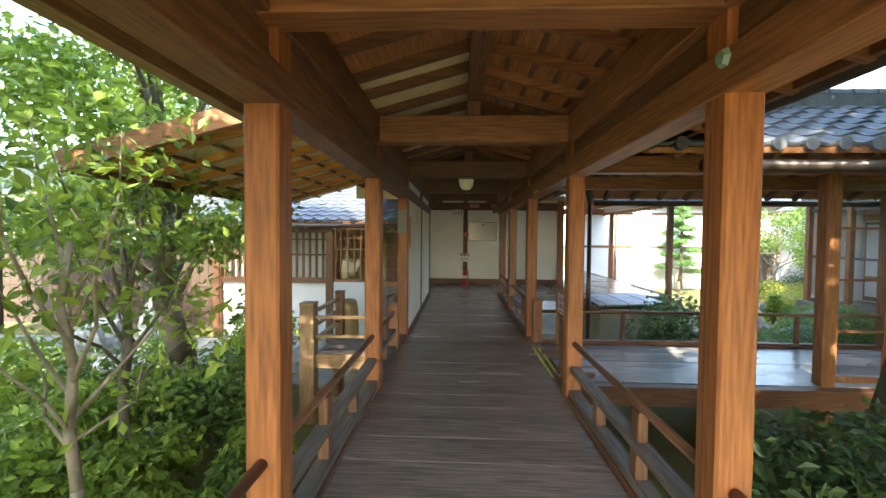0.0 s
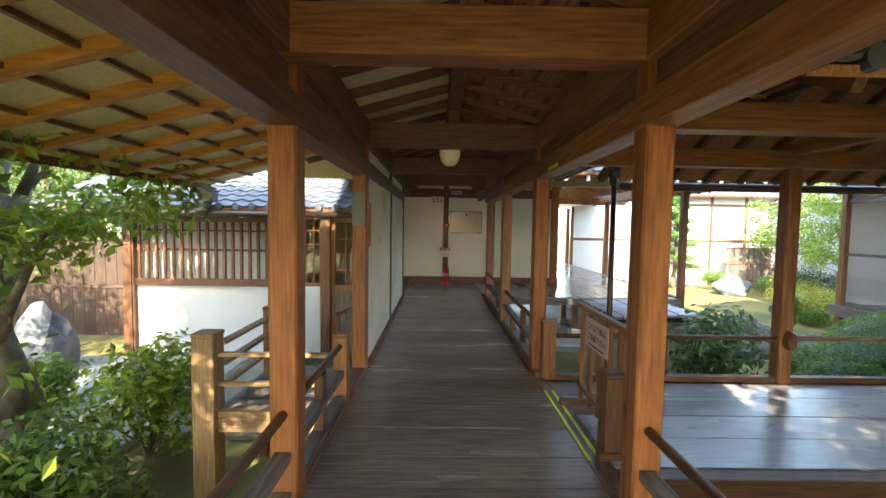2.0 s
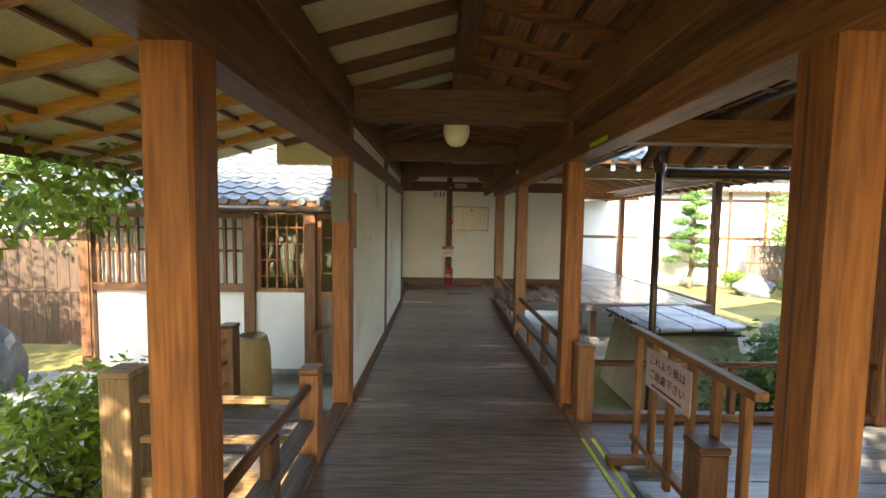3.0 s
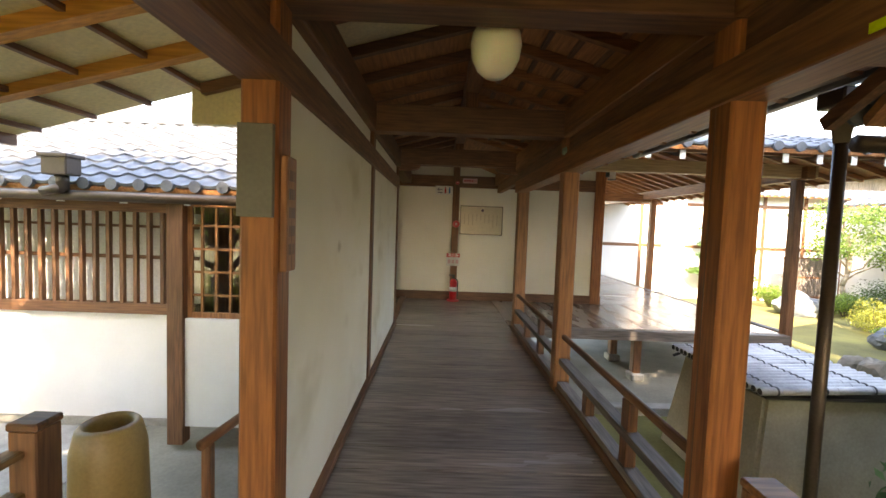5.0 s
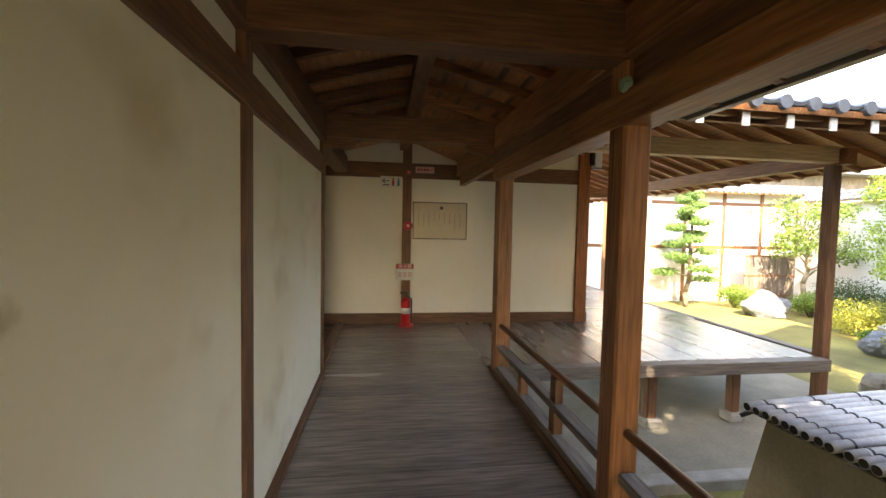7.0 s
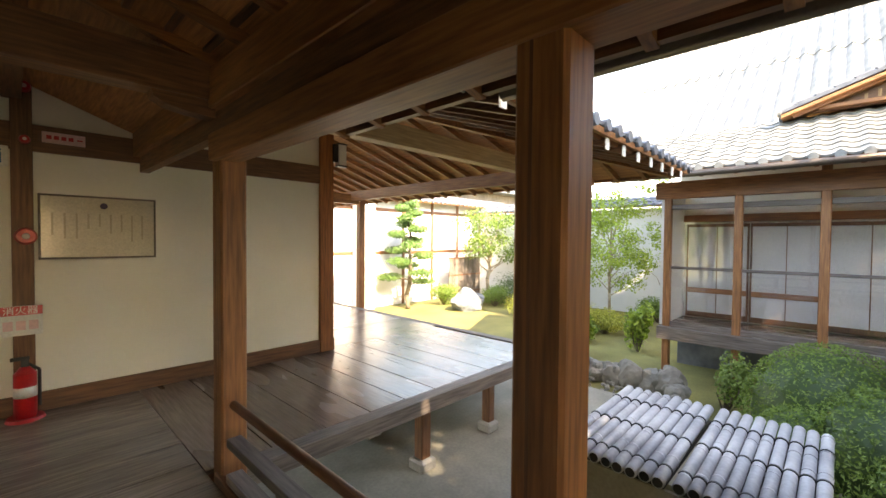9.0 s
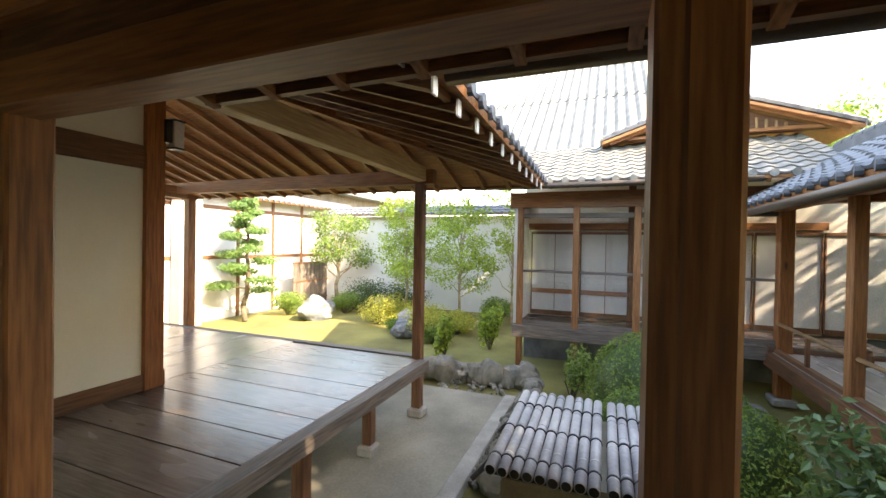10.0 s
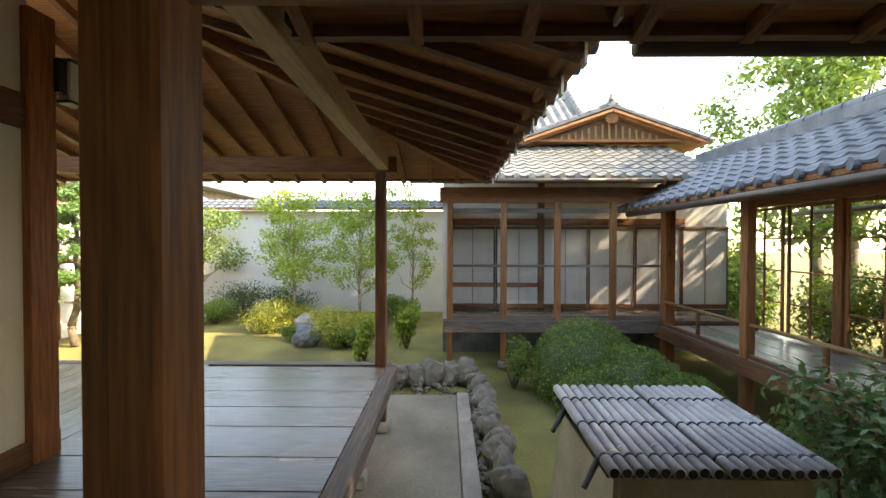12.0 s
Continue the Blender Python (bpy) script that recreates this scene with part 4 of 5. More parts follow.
es = roof_plane("roof_east_hall", "mossy grey pantile eaves roof of the hall", (7.55, 6.4, 2.72), (7.55, 12.0, 2.72), (9.9, 6.4, 3.8), (9.9, 12.0, 3.8), tile_old, 0.27)
y = 6.6
while y < 11.9:
    rafters(es, [((7.62, y, 2.65), (9.7, y, 3.61))], 0.05, 0.07, mid["x"])
    y += 0.45
roof_plane("roof_main_hall", "steep pale grey tiled main roof of the hall", (10.3, 7.6, 3.7), (10.3, 13.5, 3.7), (16.2, 7.6, 8.3), (16.2, 13.5, 8.3), tile_old, 0.27, 3.9, amp=0.09)
ridge_cap("ridge_main_hall", "stacked pale ridge tiles of the main hall roof", (16.2, 7.2, 8.45), (16.2, 13.5, 8.45), 0.2, tile_old)
ridge_cap("hip_main_hall", "pale hip ridge of the main hall roof", (11.5, 7.6, 4.7), (16.2, 7.4, 8.4), 0.12, tile_old)
wall("wall_main_gable", "plain grey gable end of the main hall", (10.4, 22, 7.75, 7.9, 2.5, 4.4), plaster)
# decorated gable
gab = thing("gable", "wooden lattice gable with carved pendant under grey tiles", "gable", (9.45, 7.75, 3.8), kind="structure")
gab.scale = (1, 1, 0.76)
bm = bmesh.new()
f = bm.faces.new([bm.verts.new(v) for v in ((0.12, -1.7, 0), (0.12, 1.7, 0), (0.12, 0, 0.78))])
ex = bmesh.ops.extrude_face_region(bm, geom=[f])
bmesh.ops.translate(bm, verts=[v for v in ex["geom"] if isinstance(v, bmesh.types.BMVert)], vec=(0.1, 0, 0))
bmesh.ops.recalc_face_normals(bm, faces=bm.faces[:])
part("gable_panel", bm, brown["y"], gab)
for s_ in (-1, 1):
    bm = bmesh.new()
    bar(bm, (0, s_ * 1.95, -0.03), (0, 0, 0.88), 0.08, 0.15)
    part("bargeboard", bm, mid["y"], gab)
    bm = bmesh.new()
    bar(bm, (0.0, s_ * 2.1, 0.03), (0.0, 0, 1.0), 0.3, 0.06)
    n = 9
    for i in range(n):
        a = Vector((-0.02, s_ * 2.1, 0.08)).lerp(Vector((-0.02, 0, 1.05)), i / n)
        b = Vector((-0.02, s_ * 2.1, 0.08)).lerp(Vector((-0.02, 0, 1.05)), (i + 0.95) / n)
        tube(bm, a, b, 0.085, 0.075, 10)
    part("verge_tiles", bm, tile, gab, "grey verge tiles")
for i in range(-7, 8):
    h = 0.5 - abs(i) * 0.055
    if h > 0.06:
        boxpart("slat", (0.06, 0.1, i * 0.15 - 0.02, i * 0.15 + 0.02, 0.1, 0.1 + h), raw["z"], gab, "", 0)
boxpart("sill", (0.02, 0.14, -1.6, 1.6, 0.02, 0.1), mid["y"], gab)
bm = bmesh.new()
bmesh.ops.create_cone(bm, cap_ends=True, segments=10, radius1=0.15, radius2=0.08, depth=0.06, matrix=pose(-0.05, 0, 0.66, 0, 90, 0))
part("pendant", bm, mid["z"], gab)
bm = bmesh.new()
tube(bm, (-0.05, 0, 1.06), (0.4, 0, 1.06), 0.13, None, 14)
tube(bm, (-0.03, 0, 1.2), (-0.03, 0, 1.42), 0.07, 0.015, 8)
for s_ in (-1, 1):
    tube(bm, (-0.06, s_ * 0.08, 1.05), (0.0, s_ * 0.26, 1.0), 0.09, 0.05, 10)
part("ridge_end_tile", bm, tile_old, gab, "carved pale ridge-end tile")
# back roof behind the gable
roof_plane("roof_gable_north", "grey pantile roof behind the gable", (9.3, 9.85, 3.78), (16, 9.85, 3.78), (9.3, 7.75, 4.5), (16, 7.75, 4.5), tile_old, 0.27)
roof_plane("roof_gable_south", "grey pantile roof behind the gable", (9.3, 5.65, 3.78), (16, 5.65, 3.78), (9.3, 7.75, 4.5), (16, 7.75, 4.5), tile_old, 0.27)

# ---- house beside the garden gate ----
wall("wall_house_dado", "white plaster lower wall of the small house", (-5.45, -2.85, 10.3, 10.42, -0.78, 0.45), white_wall)
wall("wall_house_base", "grey stone base under the white wall", (-5.6, -0.9, 10.28, 10.45, -1.0, -0.78), footing)
wall("wall_house_upper", "brown plaster above the lattice window", (-5.45, -0.95, 10.33, 10.42, 1.6, 1.98), brown["x"])
wall("wall_house_side", "white plaster panel beside the small door", (-2.72, -1.98, 9.78, 9.9, -0.6, 0.52), white_wall)
wall("wall_house_inner", "dim brown boards behind the lattice window", (-5.45, -0.95, 11.2, 11.3, -0.9, 2.3), brown["z"])
wall("wall_house_west", "dark boarded end wall of the small house", (-5.6, -5.45, 10.2, 12.6, -0.9, 1.9), brown["z"])
for x0, x1, y, z0, z1 in ((-5.55, -5.42, 10.22, -0.78, 1.7), (-2.86, -2.7, 9.74, -0.78, 1.7), (-1.98, -1.82, 9.7, -0.75, 1.75)):
    tagged(boxpart("wall_post", (x0, x1, y, y + 0.13, z0, z1), brown["z"]), "dark timber post of the small house", "post", kind="structure")
for z0, z1 in ((0.44, 0.56), (1.58, 1.7)):
    tagged(boxpart("trim", (-5.42, -2.86, 10.24, 10.34, z0, z1), brown["x"]), "dark horizontal timber of the lattice window", "timber", kind="structure")
lat = thing("lattice_window", "dark wooden lattice window with pale paper behind", "window", (-5.42, 10.27, 0.56))
for i in range(17):
    x = 0.08 + i * 0.15
    boxpart("bar", (x - 0.022, x + 0.022, -0.025, 0.025, 0, 1.02), brown["z"], lat, "", 0.003)
boxpart("cross_bar", (0, 2.56, 0.025, 0.045, 0.5, 0.54), brown["x"], lat, "", 0)
boxpart("cross_bar", (0, 2.56, 0.025, 0.045, 0.85, 0.88), brown["x"], lat, "", 0)
boxpart("paper", (0, 2.56, 0.07, 0.08, 0, 1.02), shoji, lat, "", 0)
window_frame("window_house", "small-paned brown lattice window beside the door", -2.7, -1.98, 9.84, 0.52, 1.7, 5, 5, mid)
dr = thing("door_house", "worn brown wooden door with small panes above", "door", (-1.82, 9.8, -0.6), kind="structure")
for dims in ((0, 0.07, -0.02, 0.02, 0, 2.3), (0.75, 0.82, -0.02, 0.02, 0, 2.3), (0.07, 0.75, -0.02, 0.02, 2.2, 2.3), (0.07, 0.75, -0.02, 0.02, 1.05, 1.15)):
    boxpart("frame", dims, mid["z"], dr, "", 0.004)
for k in range(4):
    boxpart("panel_board", (0.07 + k * 0.17, 0.235 + k * 0.17, -0.012, 0.012, 0, 1.05), grey_wood["z"], dr, "", 0.003)
for k in range(1, 4):
    boxpart("muntin", (0.07 + k * 0.17 - 0.01, 0.07 + k * 0.17 + 0.01, -0.012, 0.012, 1.15, 2.2), mid["z"], dr, "", 0)
    boxpart("muntin", (0.07, 0.75, -0.01, 0.01, 1.15 + k * 0.26 - 0.01, 1.15 + k * 0.26 + 0.01), mid["x"], dr, "", 0)
p = boxpart("pane", (0.07, 0.75, -0.002, 0.002, 1.15, 2.2), pane_m, dr, "", 0)
hs = roof_plane("roof_house", "bright grey pantile roof of the small house", (-6.6, 9.72, 1.82), (-1.2, 9.72, 1.82), (-6.6, 12.4, 3.0), (-1.2, 12.4, 3.0), tile, 0.27)
x = -6.4
while x < -1.3:
    rafters(hs, [((x, 9.8, 1.74), (x, 11.5, 2.49))], 0.06, 0.08, brown["y"])
    bm = bmesh.new()
    box(bm, x - 0.034, x + 0.034, 9.765, 9.78, 1.66, 1.76)
    part("rafter_end", bm, white, hs, "pale painted rafter end")
    x += 0.62
ridge_cap("ridge_house", "grey ridge tiles of the small house", (-6.6, 12.4, 3.1), (-1.2, 12.4, 3.1), 0.12, tile)
wall("wall_gate_cream", "cream plaster triangle under the gate roof", (-1.9, -0.95, 8.55, 8.62, 2.2, 2.5), cream)

# ---- fences and garden walls ----
def board_fence(name, label, x0, x1, y, z0, z1, mat, w=0.2):
    t = thing(name, label, "fence", (x0, y, z0))
    n = int((x1 - x0) / w)
    for i in range(n):
        boxpart("board", (i * w + 0.004, (i + 1) * w - 0.004, -0.012, 0.012, 0, z1 - z0), mat["z"], t, "", 0)
    boxpart("top_rail", (0, n * w, -0.04, 0.04, z1 - z0, z1 - z0 + 0.06), mat["x"], t)
    boxpart("middle_rail", (0, n * w, -0.035, -0.012, (z1 - z0) * 0.5, (z1 - z0) * 0.5 + 0.07), mat["x"], t)
    return t


board_fence("board_fence", "tall dark-brown board fence behind the garden", -17, -5.6, 11.8, -0.9, 1.15, fence_wood, 0.24)
fn = board_fence("board_fence", "tall dark-brown board fence along the garden's side", 0, 13, 0, 0, 2.0, fence_wood, 0.26)
fn.matrix_basis = pose(-11.5, -2, -0.9, 0, 0, 90)

# white panel wall north of the court garden
wn_ = thing("wall_garden_north", "white plaster garden wall with dark timber frame", "wall", (0, 21.2, 0), kind="structure")
for i in range(7):
    x = 5.9 + i * 1.55
    boxpart("panel", (x + 0.06, x + 1.49, 0.0, 0.06, -0.9, 1.02), white_wall, wn_, "", 0)
    boxpart("panel", (x + 0.06, x + 1.49, 0.0, 0.06, 1.14, 2.6), white_wall, wn_, "", 0)
    boxpart("timber_post", (x - 0.06, x + 0.06, -0.03, 0.08, -0.9, 3.1), brown["z"], wn_)
for z in (1.02, 2.6):
    boxpart("timber_rail", (5.9, 16.8, -0.02, 0.07, z, z + 0.12), brown["x"], wn_)
boxpart("panel", (5.9, 16.8, 0.01, 0.06, 2.72, 3.1), white_wall, wn_, "", 0)
roof_plane("roof_garden_wall", "grey tiled coping of the garden wall", (5.5, 20.7, 3.05), (17, 20.7, 3.05), (5.5, 21.3, 3.4), (17, 21.3, 3.4), tile, 0.27)
pier = thing("wall_pier", "smooth grey concrete pier beside the pine", "pier", (8.55, 20.95, -0.9))
boxpart("block", (-0.35, 0.35, -0.2, 0.2, 0, 3.7), plain("grey_render", (0.33, 0.33, 0.33), (0.42, 0.42, 0.41), 0.85, 2), pier, "", 0.02)
bs = thing("reed_screen", "low brown reed screen fence beside the garden wall", "fence", (12.3, 20.4, -0.9))
for i in range(26):
    boxpart("reed", (0.02 + i * 0.075, 0.085 + i * 0.075, -0.015, 0.015, 0, 1.75), grey_wood["z"], bs, "", 0)
for z in (0.3, 1.0, 1.7):
    boxpart("binding", (0, 2.0, -0.03, 0.03, z, z + 0.05), brown["x"], bs, "", 0)
wall("wall_white_far", "bright white outer wall beyond the garden trees", (15.0, 15.2, 9.9, 21, -0.9, 2.7), white_wall)
roof_plane("roof_white_far", "grey tiled coping on the bright white wall", (14.5, 9.9, 2.75), (14.5, 21, 2.75), (15.2, 9.9, 3.1), (15.2, 21, 3.1), tile, 0.27)
bt = thing("far_house", "dark timbered house with pale windows beyond the wall", "house", (20, 24, -0.9))
boxpart("wall", (-4, 12, 0, 5, 0, 5.2), grey_wood["z"], bt)
for i in range(6):
    boxpart("window", (-3.6 + i * 1.9, -2.2 + i * 1.9, -0.06, 0.0, 3.0, 4.4), solid("far_glass", (0.3, 0.36, 0.42), 0.15) if i == 0 else bpy.data.materials["far_glass"], bt, "", 0)
boxpart("roof", (-5, 13, -0.9, 6, 5.2, 5.5), tile, bt)
fh = thing("temple_house", "white-walled temple building with grey roof beyond the fence", "house", (-16, 19, -0.9))
boxpart("wall", (-6, 8, 0, 6, 0, 4.2), white_wall, fh)
boxpart("lattice_band", (-5, 7, -0.05, 0.0, 2.6, 3.6), grey_wood["x"], fh)
bm = bmesh.new()
f = bm.faces.new([bm.verts.new(v) for v in ((-7, -1.2, 4.1), (9, -1.2, 4.1), (9, 3, 6.6), (-7, 3, 6.6))])
f2 = bm.faces.new([bm.verts.new(v) for v in ((-7, 7.2, 4.1), (9, 7.2, 4.1), (9, 3, 6.6), (-7, 3, 6.6))])
bmesh.ops.solidify(bm, geom=bm.faces[:], thickness=0.15)
part("roof", bm, tile, fh)

# ---- covered well in the court ----
well = thing("covered_well", "clay well curb with a silvered bamboo lid", "well", (3.3, 9.72, -0.9))
bm = bmesh.new()
lo = [(-0.72, -0.72), (0.72, -0.72), (0.72, 0.72), (-0.72, 0.72)]
hi = [(-0.56, -0.6), (0.56, -0.6), (0.56, 0.6), (-0.56, 0.6)]
vl_, vh = [bm.verts.new((x, y, 0.0)) for x, y in lo], [bm.verts.new((x, y, 1.06)) for x, y in hi]
for i in range(4):
    bm.faces.new((vl_[i], vl_[(i + 1) % 4], vh[(i + 1) % 4], vh[i]))
bm.faces.new(vh)
bmesh.ops.bevel(bm, geom=bm.edges[:], offset=0.03, segments=2, affect="EDGES")
part("curb", bm, earth, well, "battered grey clay curb")
lids = []
for k, (ya, yb) in enumerate(((-0.68, -0.02), (0.01, 0.69))):
    # near-black board: paints the shade seen between the poles
    lid = part("lid", (lambda b: (box(b, -0.6, 0.6, ya + 0.02, yb - 0.02, 1.06, 1.085), b)[1])(bmesh.new()), bamboo_shade, well, "near-black board standing in for the shade under the poles")
    n = 9
    rng = random.Random(40 + k)
    for i in range(n):
        yy = ya + (yb - ya) * (i + 0.5) / n
        r = (yb - ya) / n / 2 * rng.uniform(0.93, 1.02)
        x0, x1 = -0.66 + rng.uniform(-0.012, 0.012), 0.62 + rng.uniform(-0.012, 0.012)
        zt = 1.085 + r
        bm = bmesh.new()
        tube(bm, (x0, yy, zt), (x1, yy, zt + 0.05), r, r * 0.95, 12)
        nodes = [x0 + 0.1 + rng.uniform(0, 0.2) + j * 0.36 for j in range(4)]
        for q in nodes:
            if q < x1 - 0.03:
                zz = zt + 0.05 * (q - x0) / (x1 - x0)
                tube(bm, (q, yy, zz), (q + 0.012, yy, zz), r * 1.07, None, 12)
        part("bamboo_pole", bm, bamboo_m, lid, "", True)
        # dark disc on the solid pole paints the shade of its hollow
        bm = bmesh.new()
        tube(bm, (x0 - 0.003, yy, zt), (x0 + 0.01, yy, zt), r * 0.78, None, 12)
        part("hollow_end", bm, bamboo_shade, lid, "near-black disc painted as the shade inside a pole end")
    for q in (-0.52, -0.1, 0.32):
        for i in range(n):
            yy = ya + (yb - ya) * (i + 0.5) / n
            r = (yb - ya) / n / 2
            zz = 1.085 + r + 0.05 * (q + 0.66) / 1.28
            bm = bmesh.new()
            tube(bm, (q, yy, zz), (q + 0.014, yy, zz), r * 1.1, None, 12)
            part("lashing", bm, black, lid, "black cord lashing")
for s_ in (-0.45, 0.3):
    bm = bmesh.new()
    tube(bm, (s_, 0.66, 1.12), (s_ - 0.12, 0.8, 0.98), 0.022, 0.018, 8)
    part("cord", bm, black, well, "black cord loop")

# ---- rocks ----
def rock(name, at, size, seed, mat, label, group=""):
    t = tagged(new(name), label, "rock", group)
    bm = bmesh.new()
    bmesh.ops.create_icosphere(bm, subdivisions=3, radius=1)
    for v in bm.verts:
        n_ = noise.noise(v.co * 1.1 + Vector((seed * 7.3, seed * 1.7, 0))) * 0.45 + noise.noise(v.co * 3 + Vector((seed, 0, 9))) * 0.14
        v.co *= 1 + n_
        v.co.x, v.co.y, v.co.z = v.co.x * size[0], v.co.y * size[1], v.co.z * size[2]
    me = mesh_from(name, bm, mat)
    bpy.data.objects.remove(t)
    ob = tagged(new(name, me), label, "rock", group)
    ob.location = at
    ob.rotation_euler = (0, 0, seed * 1.3)
    return ob


rng = random.Random(5)
for i in range(11):
    x = 4.2 + i * 0.31
    rock("edging_rock", (x, 10.72 + rng.uniform(-0.05, 0.05) + i * 0.012, -0.8), (0.19, 0.13, rng.uniform(0.15, 0.22)), i + 1, stone, "rough grey edging rock along the moss bed", "edging rocks")
for i in range(7):
    rock("edging_rock", (7.6 - i * 0.05, 11.0 + i * 0.3, -0.74), (0.24, 0.2, rng.uniform(0.2, 0.28)), i + 21, stone, "rough grey edging rock along the moss bed", "edging rocks")
rock("garden_rock", (11.2, 18.5, -0.6), (0.55, 0.4, 0.42), 31, rock_dark, "large blue-grey rock among clipped bushes")
rock("garden_rock", (10.9, 15.0, -0.62), (0.32, 0.28, 0.3), 32, footing, "pale sunlit rock beside golden bushes")
rock("garden_rock", (10.1, 14.75, -0.7), (0.32, 0.27, 0.27), 33, rock_dark, "blue-grey rock beside golden bushes")
rock("garden_rock", (5.6, 8.1, -0.75), (0.28, 0.2, 0.2), 34, stone, "small grey rock beside the clipped azalea")
rock("garden_rock", (7.0, 7.9, -0.7), (0.3, 0.25, 0.25), 36, stone, "grey rock beside the branch corridor")
rock("garden_rock", (-6.2, 9.4, -0.5), (0.4, 0.35, 0.7), 35, rock_dark, "upright blue-grey rock before the dark fence")
rock("garden_rock", (-7.1, 9.0, -0.6), (0.5, 0.4, 0.5), 38, rock_dark, "blue-grey rock before the dark fence")
rock("garden_rock", (-1.85, 4.6, -0.72), (0.25, 0.22, 0.25), 37, stone, "small pale rock by the corridor's edge")
bm = bmesh.new()
rng = random.Random(77)
for i in range(260):
    x, y = 4.2 + rng.random() * 3.0, 10.92 + rng.random() * 0.1
    if i > 130:
        x, y = 6.8 + rng.random() * 1.0, 11.2 + rng.random() * 1.6
    r = rng.uniform(0.015, 0.05)
    bmesh.ops.create_icosphere(bm, subdivisions=1, radius=r, matrix=Matrix.Translation((x, y, -0.88 + r * 0.4)))
tagged(part("pebbles", bm, stone), "small grey pebbles along the gutter", "pebbles", kind="stuff")


# ---- plants ----
def limb(bm, a, b, r0, r1, rng, steps=4, wob=0.06):
    a, b = Vector(a), Vector(b)
    prev = a
    for i in range(1, steps + 1):
        p = a.lerp(b, i / steps)
        if i < steps:
            p += Vector((rng.gauss(0, wob), rng.gauss(0, wob), rng.gauss(0, wob * 0.4)))
        tube(bm, prev, p, r0 + (r1 - r0) * (i - 1) / steps, r0 + (r1 - r0) * i / steps, 8)
        prev = p


def tree(name, label, at, h, r, clumps, n, leaf, mat, bark_mat, seed, spread=1.0, low=0.35, lean=(0, 0)):
    rng = random.Random(seed)
    t = thing(name, label, "tree", at)
    bt_, bl = bmesh.new(), bmesh.new()
    top = Vector((lean[0], lean[1], h * 0.72))
    limb(bt_, (0, 0, 0), top, r, r * 0.45, rng, 6, r * 0.5)
    for c in range(clumps):
        f = low + (1 - low) * (c + 0.5) / clumps
        a = c * 2.4 + rng.uniform(-0.5, 0.5)
        d = spread * rng.uniform(0.45, 1.0) * (1.15 - f * 0.6)
        p = Vector((top.x * f + math.cos(a) * d, top.y * f + math.sin(a) * d, h * f + rng.uniform(-0.15, 0.15)))
        s = top * min(0.95, f * 0.85)
        limb(bt_, s, p, r * 0.35, r * 0.08, rng, 3, 0.05)
        for k in range(3):
            q = p + Vector((rng.gauss(0, 0.25), rng.gauss(0, 0.25), rng.gauss(0, 0.14))) * spread
            leaves(bl, q, (0.42 * spread * rng.uniform(0.7, 1.2), 0.42 * spread * rng.uniform(0.7, 1.2), 0.25 * spread * rng.uniform(0.7, 1.2)), n // (clumps * 3), leaf, rng, 0.2, 0.6)
    part("trunk", bt_, bark_mat, t, "", True)
    part("crown", bl, mat, t)
    return t


def shrub(name, label, at, rad, n, leaf, mat, seed, lumps=6, clipped=False, cat="shrub", group=""):
    rng = random.Random(seed)
    t = thing(name, label, cat, at, group=group)
    bl, bt_ = bmesh.new(), bmesh.new()
    if clipped:
        leaves(bl, (0, 0, rad[2] * 0.35), rad, n, leaf, rng, 0.86, 0.3)
        # solid core in the darker leaf colour, painting the shade between leaves
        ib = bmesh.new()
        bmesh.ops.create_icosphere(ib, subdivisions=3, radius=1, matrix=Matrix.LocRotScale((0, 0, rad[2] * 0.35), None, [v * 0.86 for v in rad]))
        part("shade_core", ib, leaf_dark, t)
    else:
        for k in range(lumps):
            a, d = rng.uniform(0, 6.28), rng.uniform(0.1, 0.7)
            c = Vector((math.cos(a) * d * rad[0], math.sin(a) * d * rad[1], rad[2] * rng.uniform(0.35, 1.2)))
            limb(bt_, (0, 0, -0.05), c, 0.02, 0.006, rng, 3, 0.03)
            leaves(bl, c, (rad[0] * 0.55, rad[1] * 0.55, rad[2] * 0.45), n // lumps, leaf, rng, 0.3, 0.5)
    for k in range(4):
        a = k * 1.57
        tube(bt_, (0, 0, -0.08), (math.cos(a) * rad[0] * 0.3, math.sin(a) * rad[1] * 0.3, rad[2] * 0.5), 0.02, 0.008, 6)
    part("stems", bt_, bark, t)
    part("foliage", bl, mat, t)
    return t


GZ = -0.9
# court
shrub("clipped_azalea", "large round clipped green azalea in the court", (7.0, 9.1, GZ), (0.9, 0.9, 0.93), 12000, 0.024, leaf_clip, 1, clipped=True)
shrub("clipped_azalea", "low clipped azalea beside the well", (6.2, 8.65, GZ), (0.8, 0.7, 0.74), 8000, 0.026, leaf_clip, 2, clipped=True)
shrub("clipped_azalea", "low clipped azalea beside the well", (5.5, 8.3, GZ), (0.6, 0.55, 0.6), 6000, 0.026, leaf_clip, 3, clipped=True)
shrub("clipped_azalea", "low clipped azalea beside the well", (6.1, 9.3, GZ), (0.55, 0.5, 0.5), 5000, 0.026, leaf_clip, 4, clipped=True)
shrub("garden_shrub", "feathery green shrub by the hall's footing stones", (7.3, 10.2, GZ), (0.4, 0.4, 0.55), 1500, 0.035, leaf_mid, 5)
shrub("camellia", "glossy broad-leaved shrub beside the well", (3.55, 8.05, GZ), (0.75, 0.6, 0.98), 1700, 0.06, leaf_camellia, 6, 9)
shrub("camellia", "glossy broad-leaved shrub beside the branch corridor", (2.7, 7.75, GZ), (0.4, 0.3, 0.6), 420, 0.055, leaf_camellia, 7, 6)
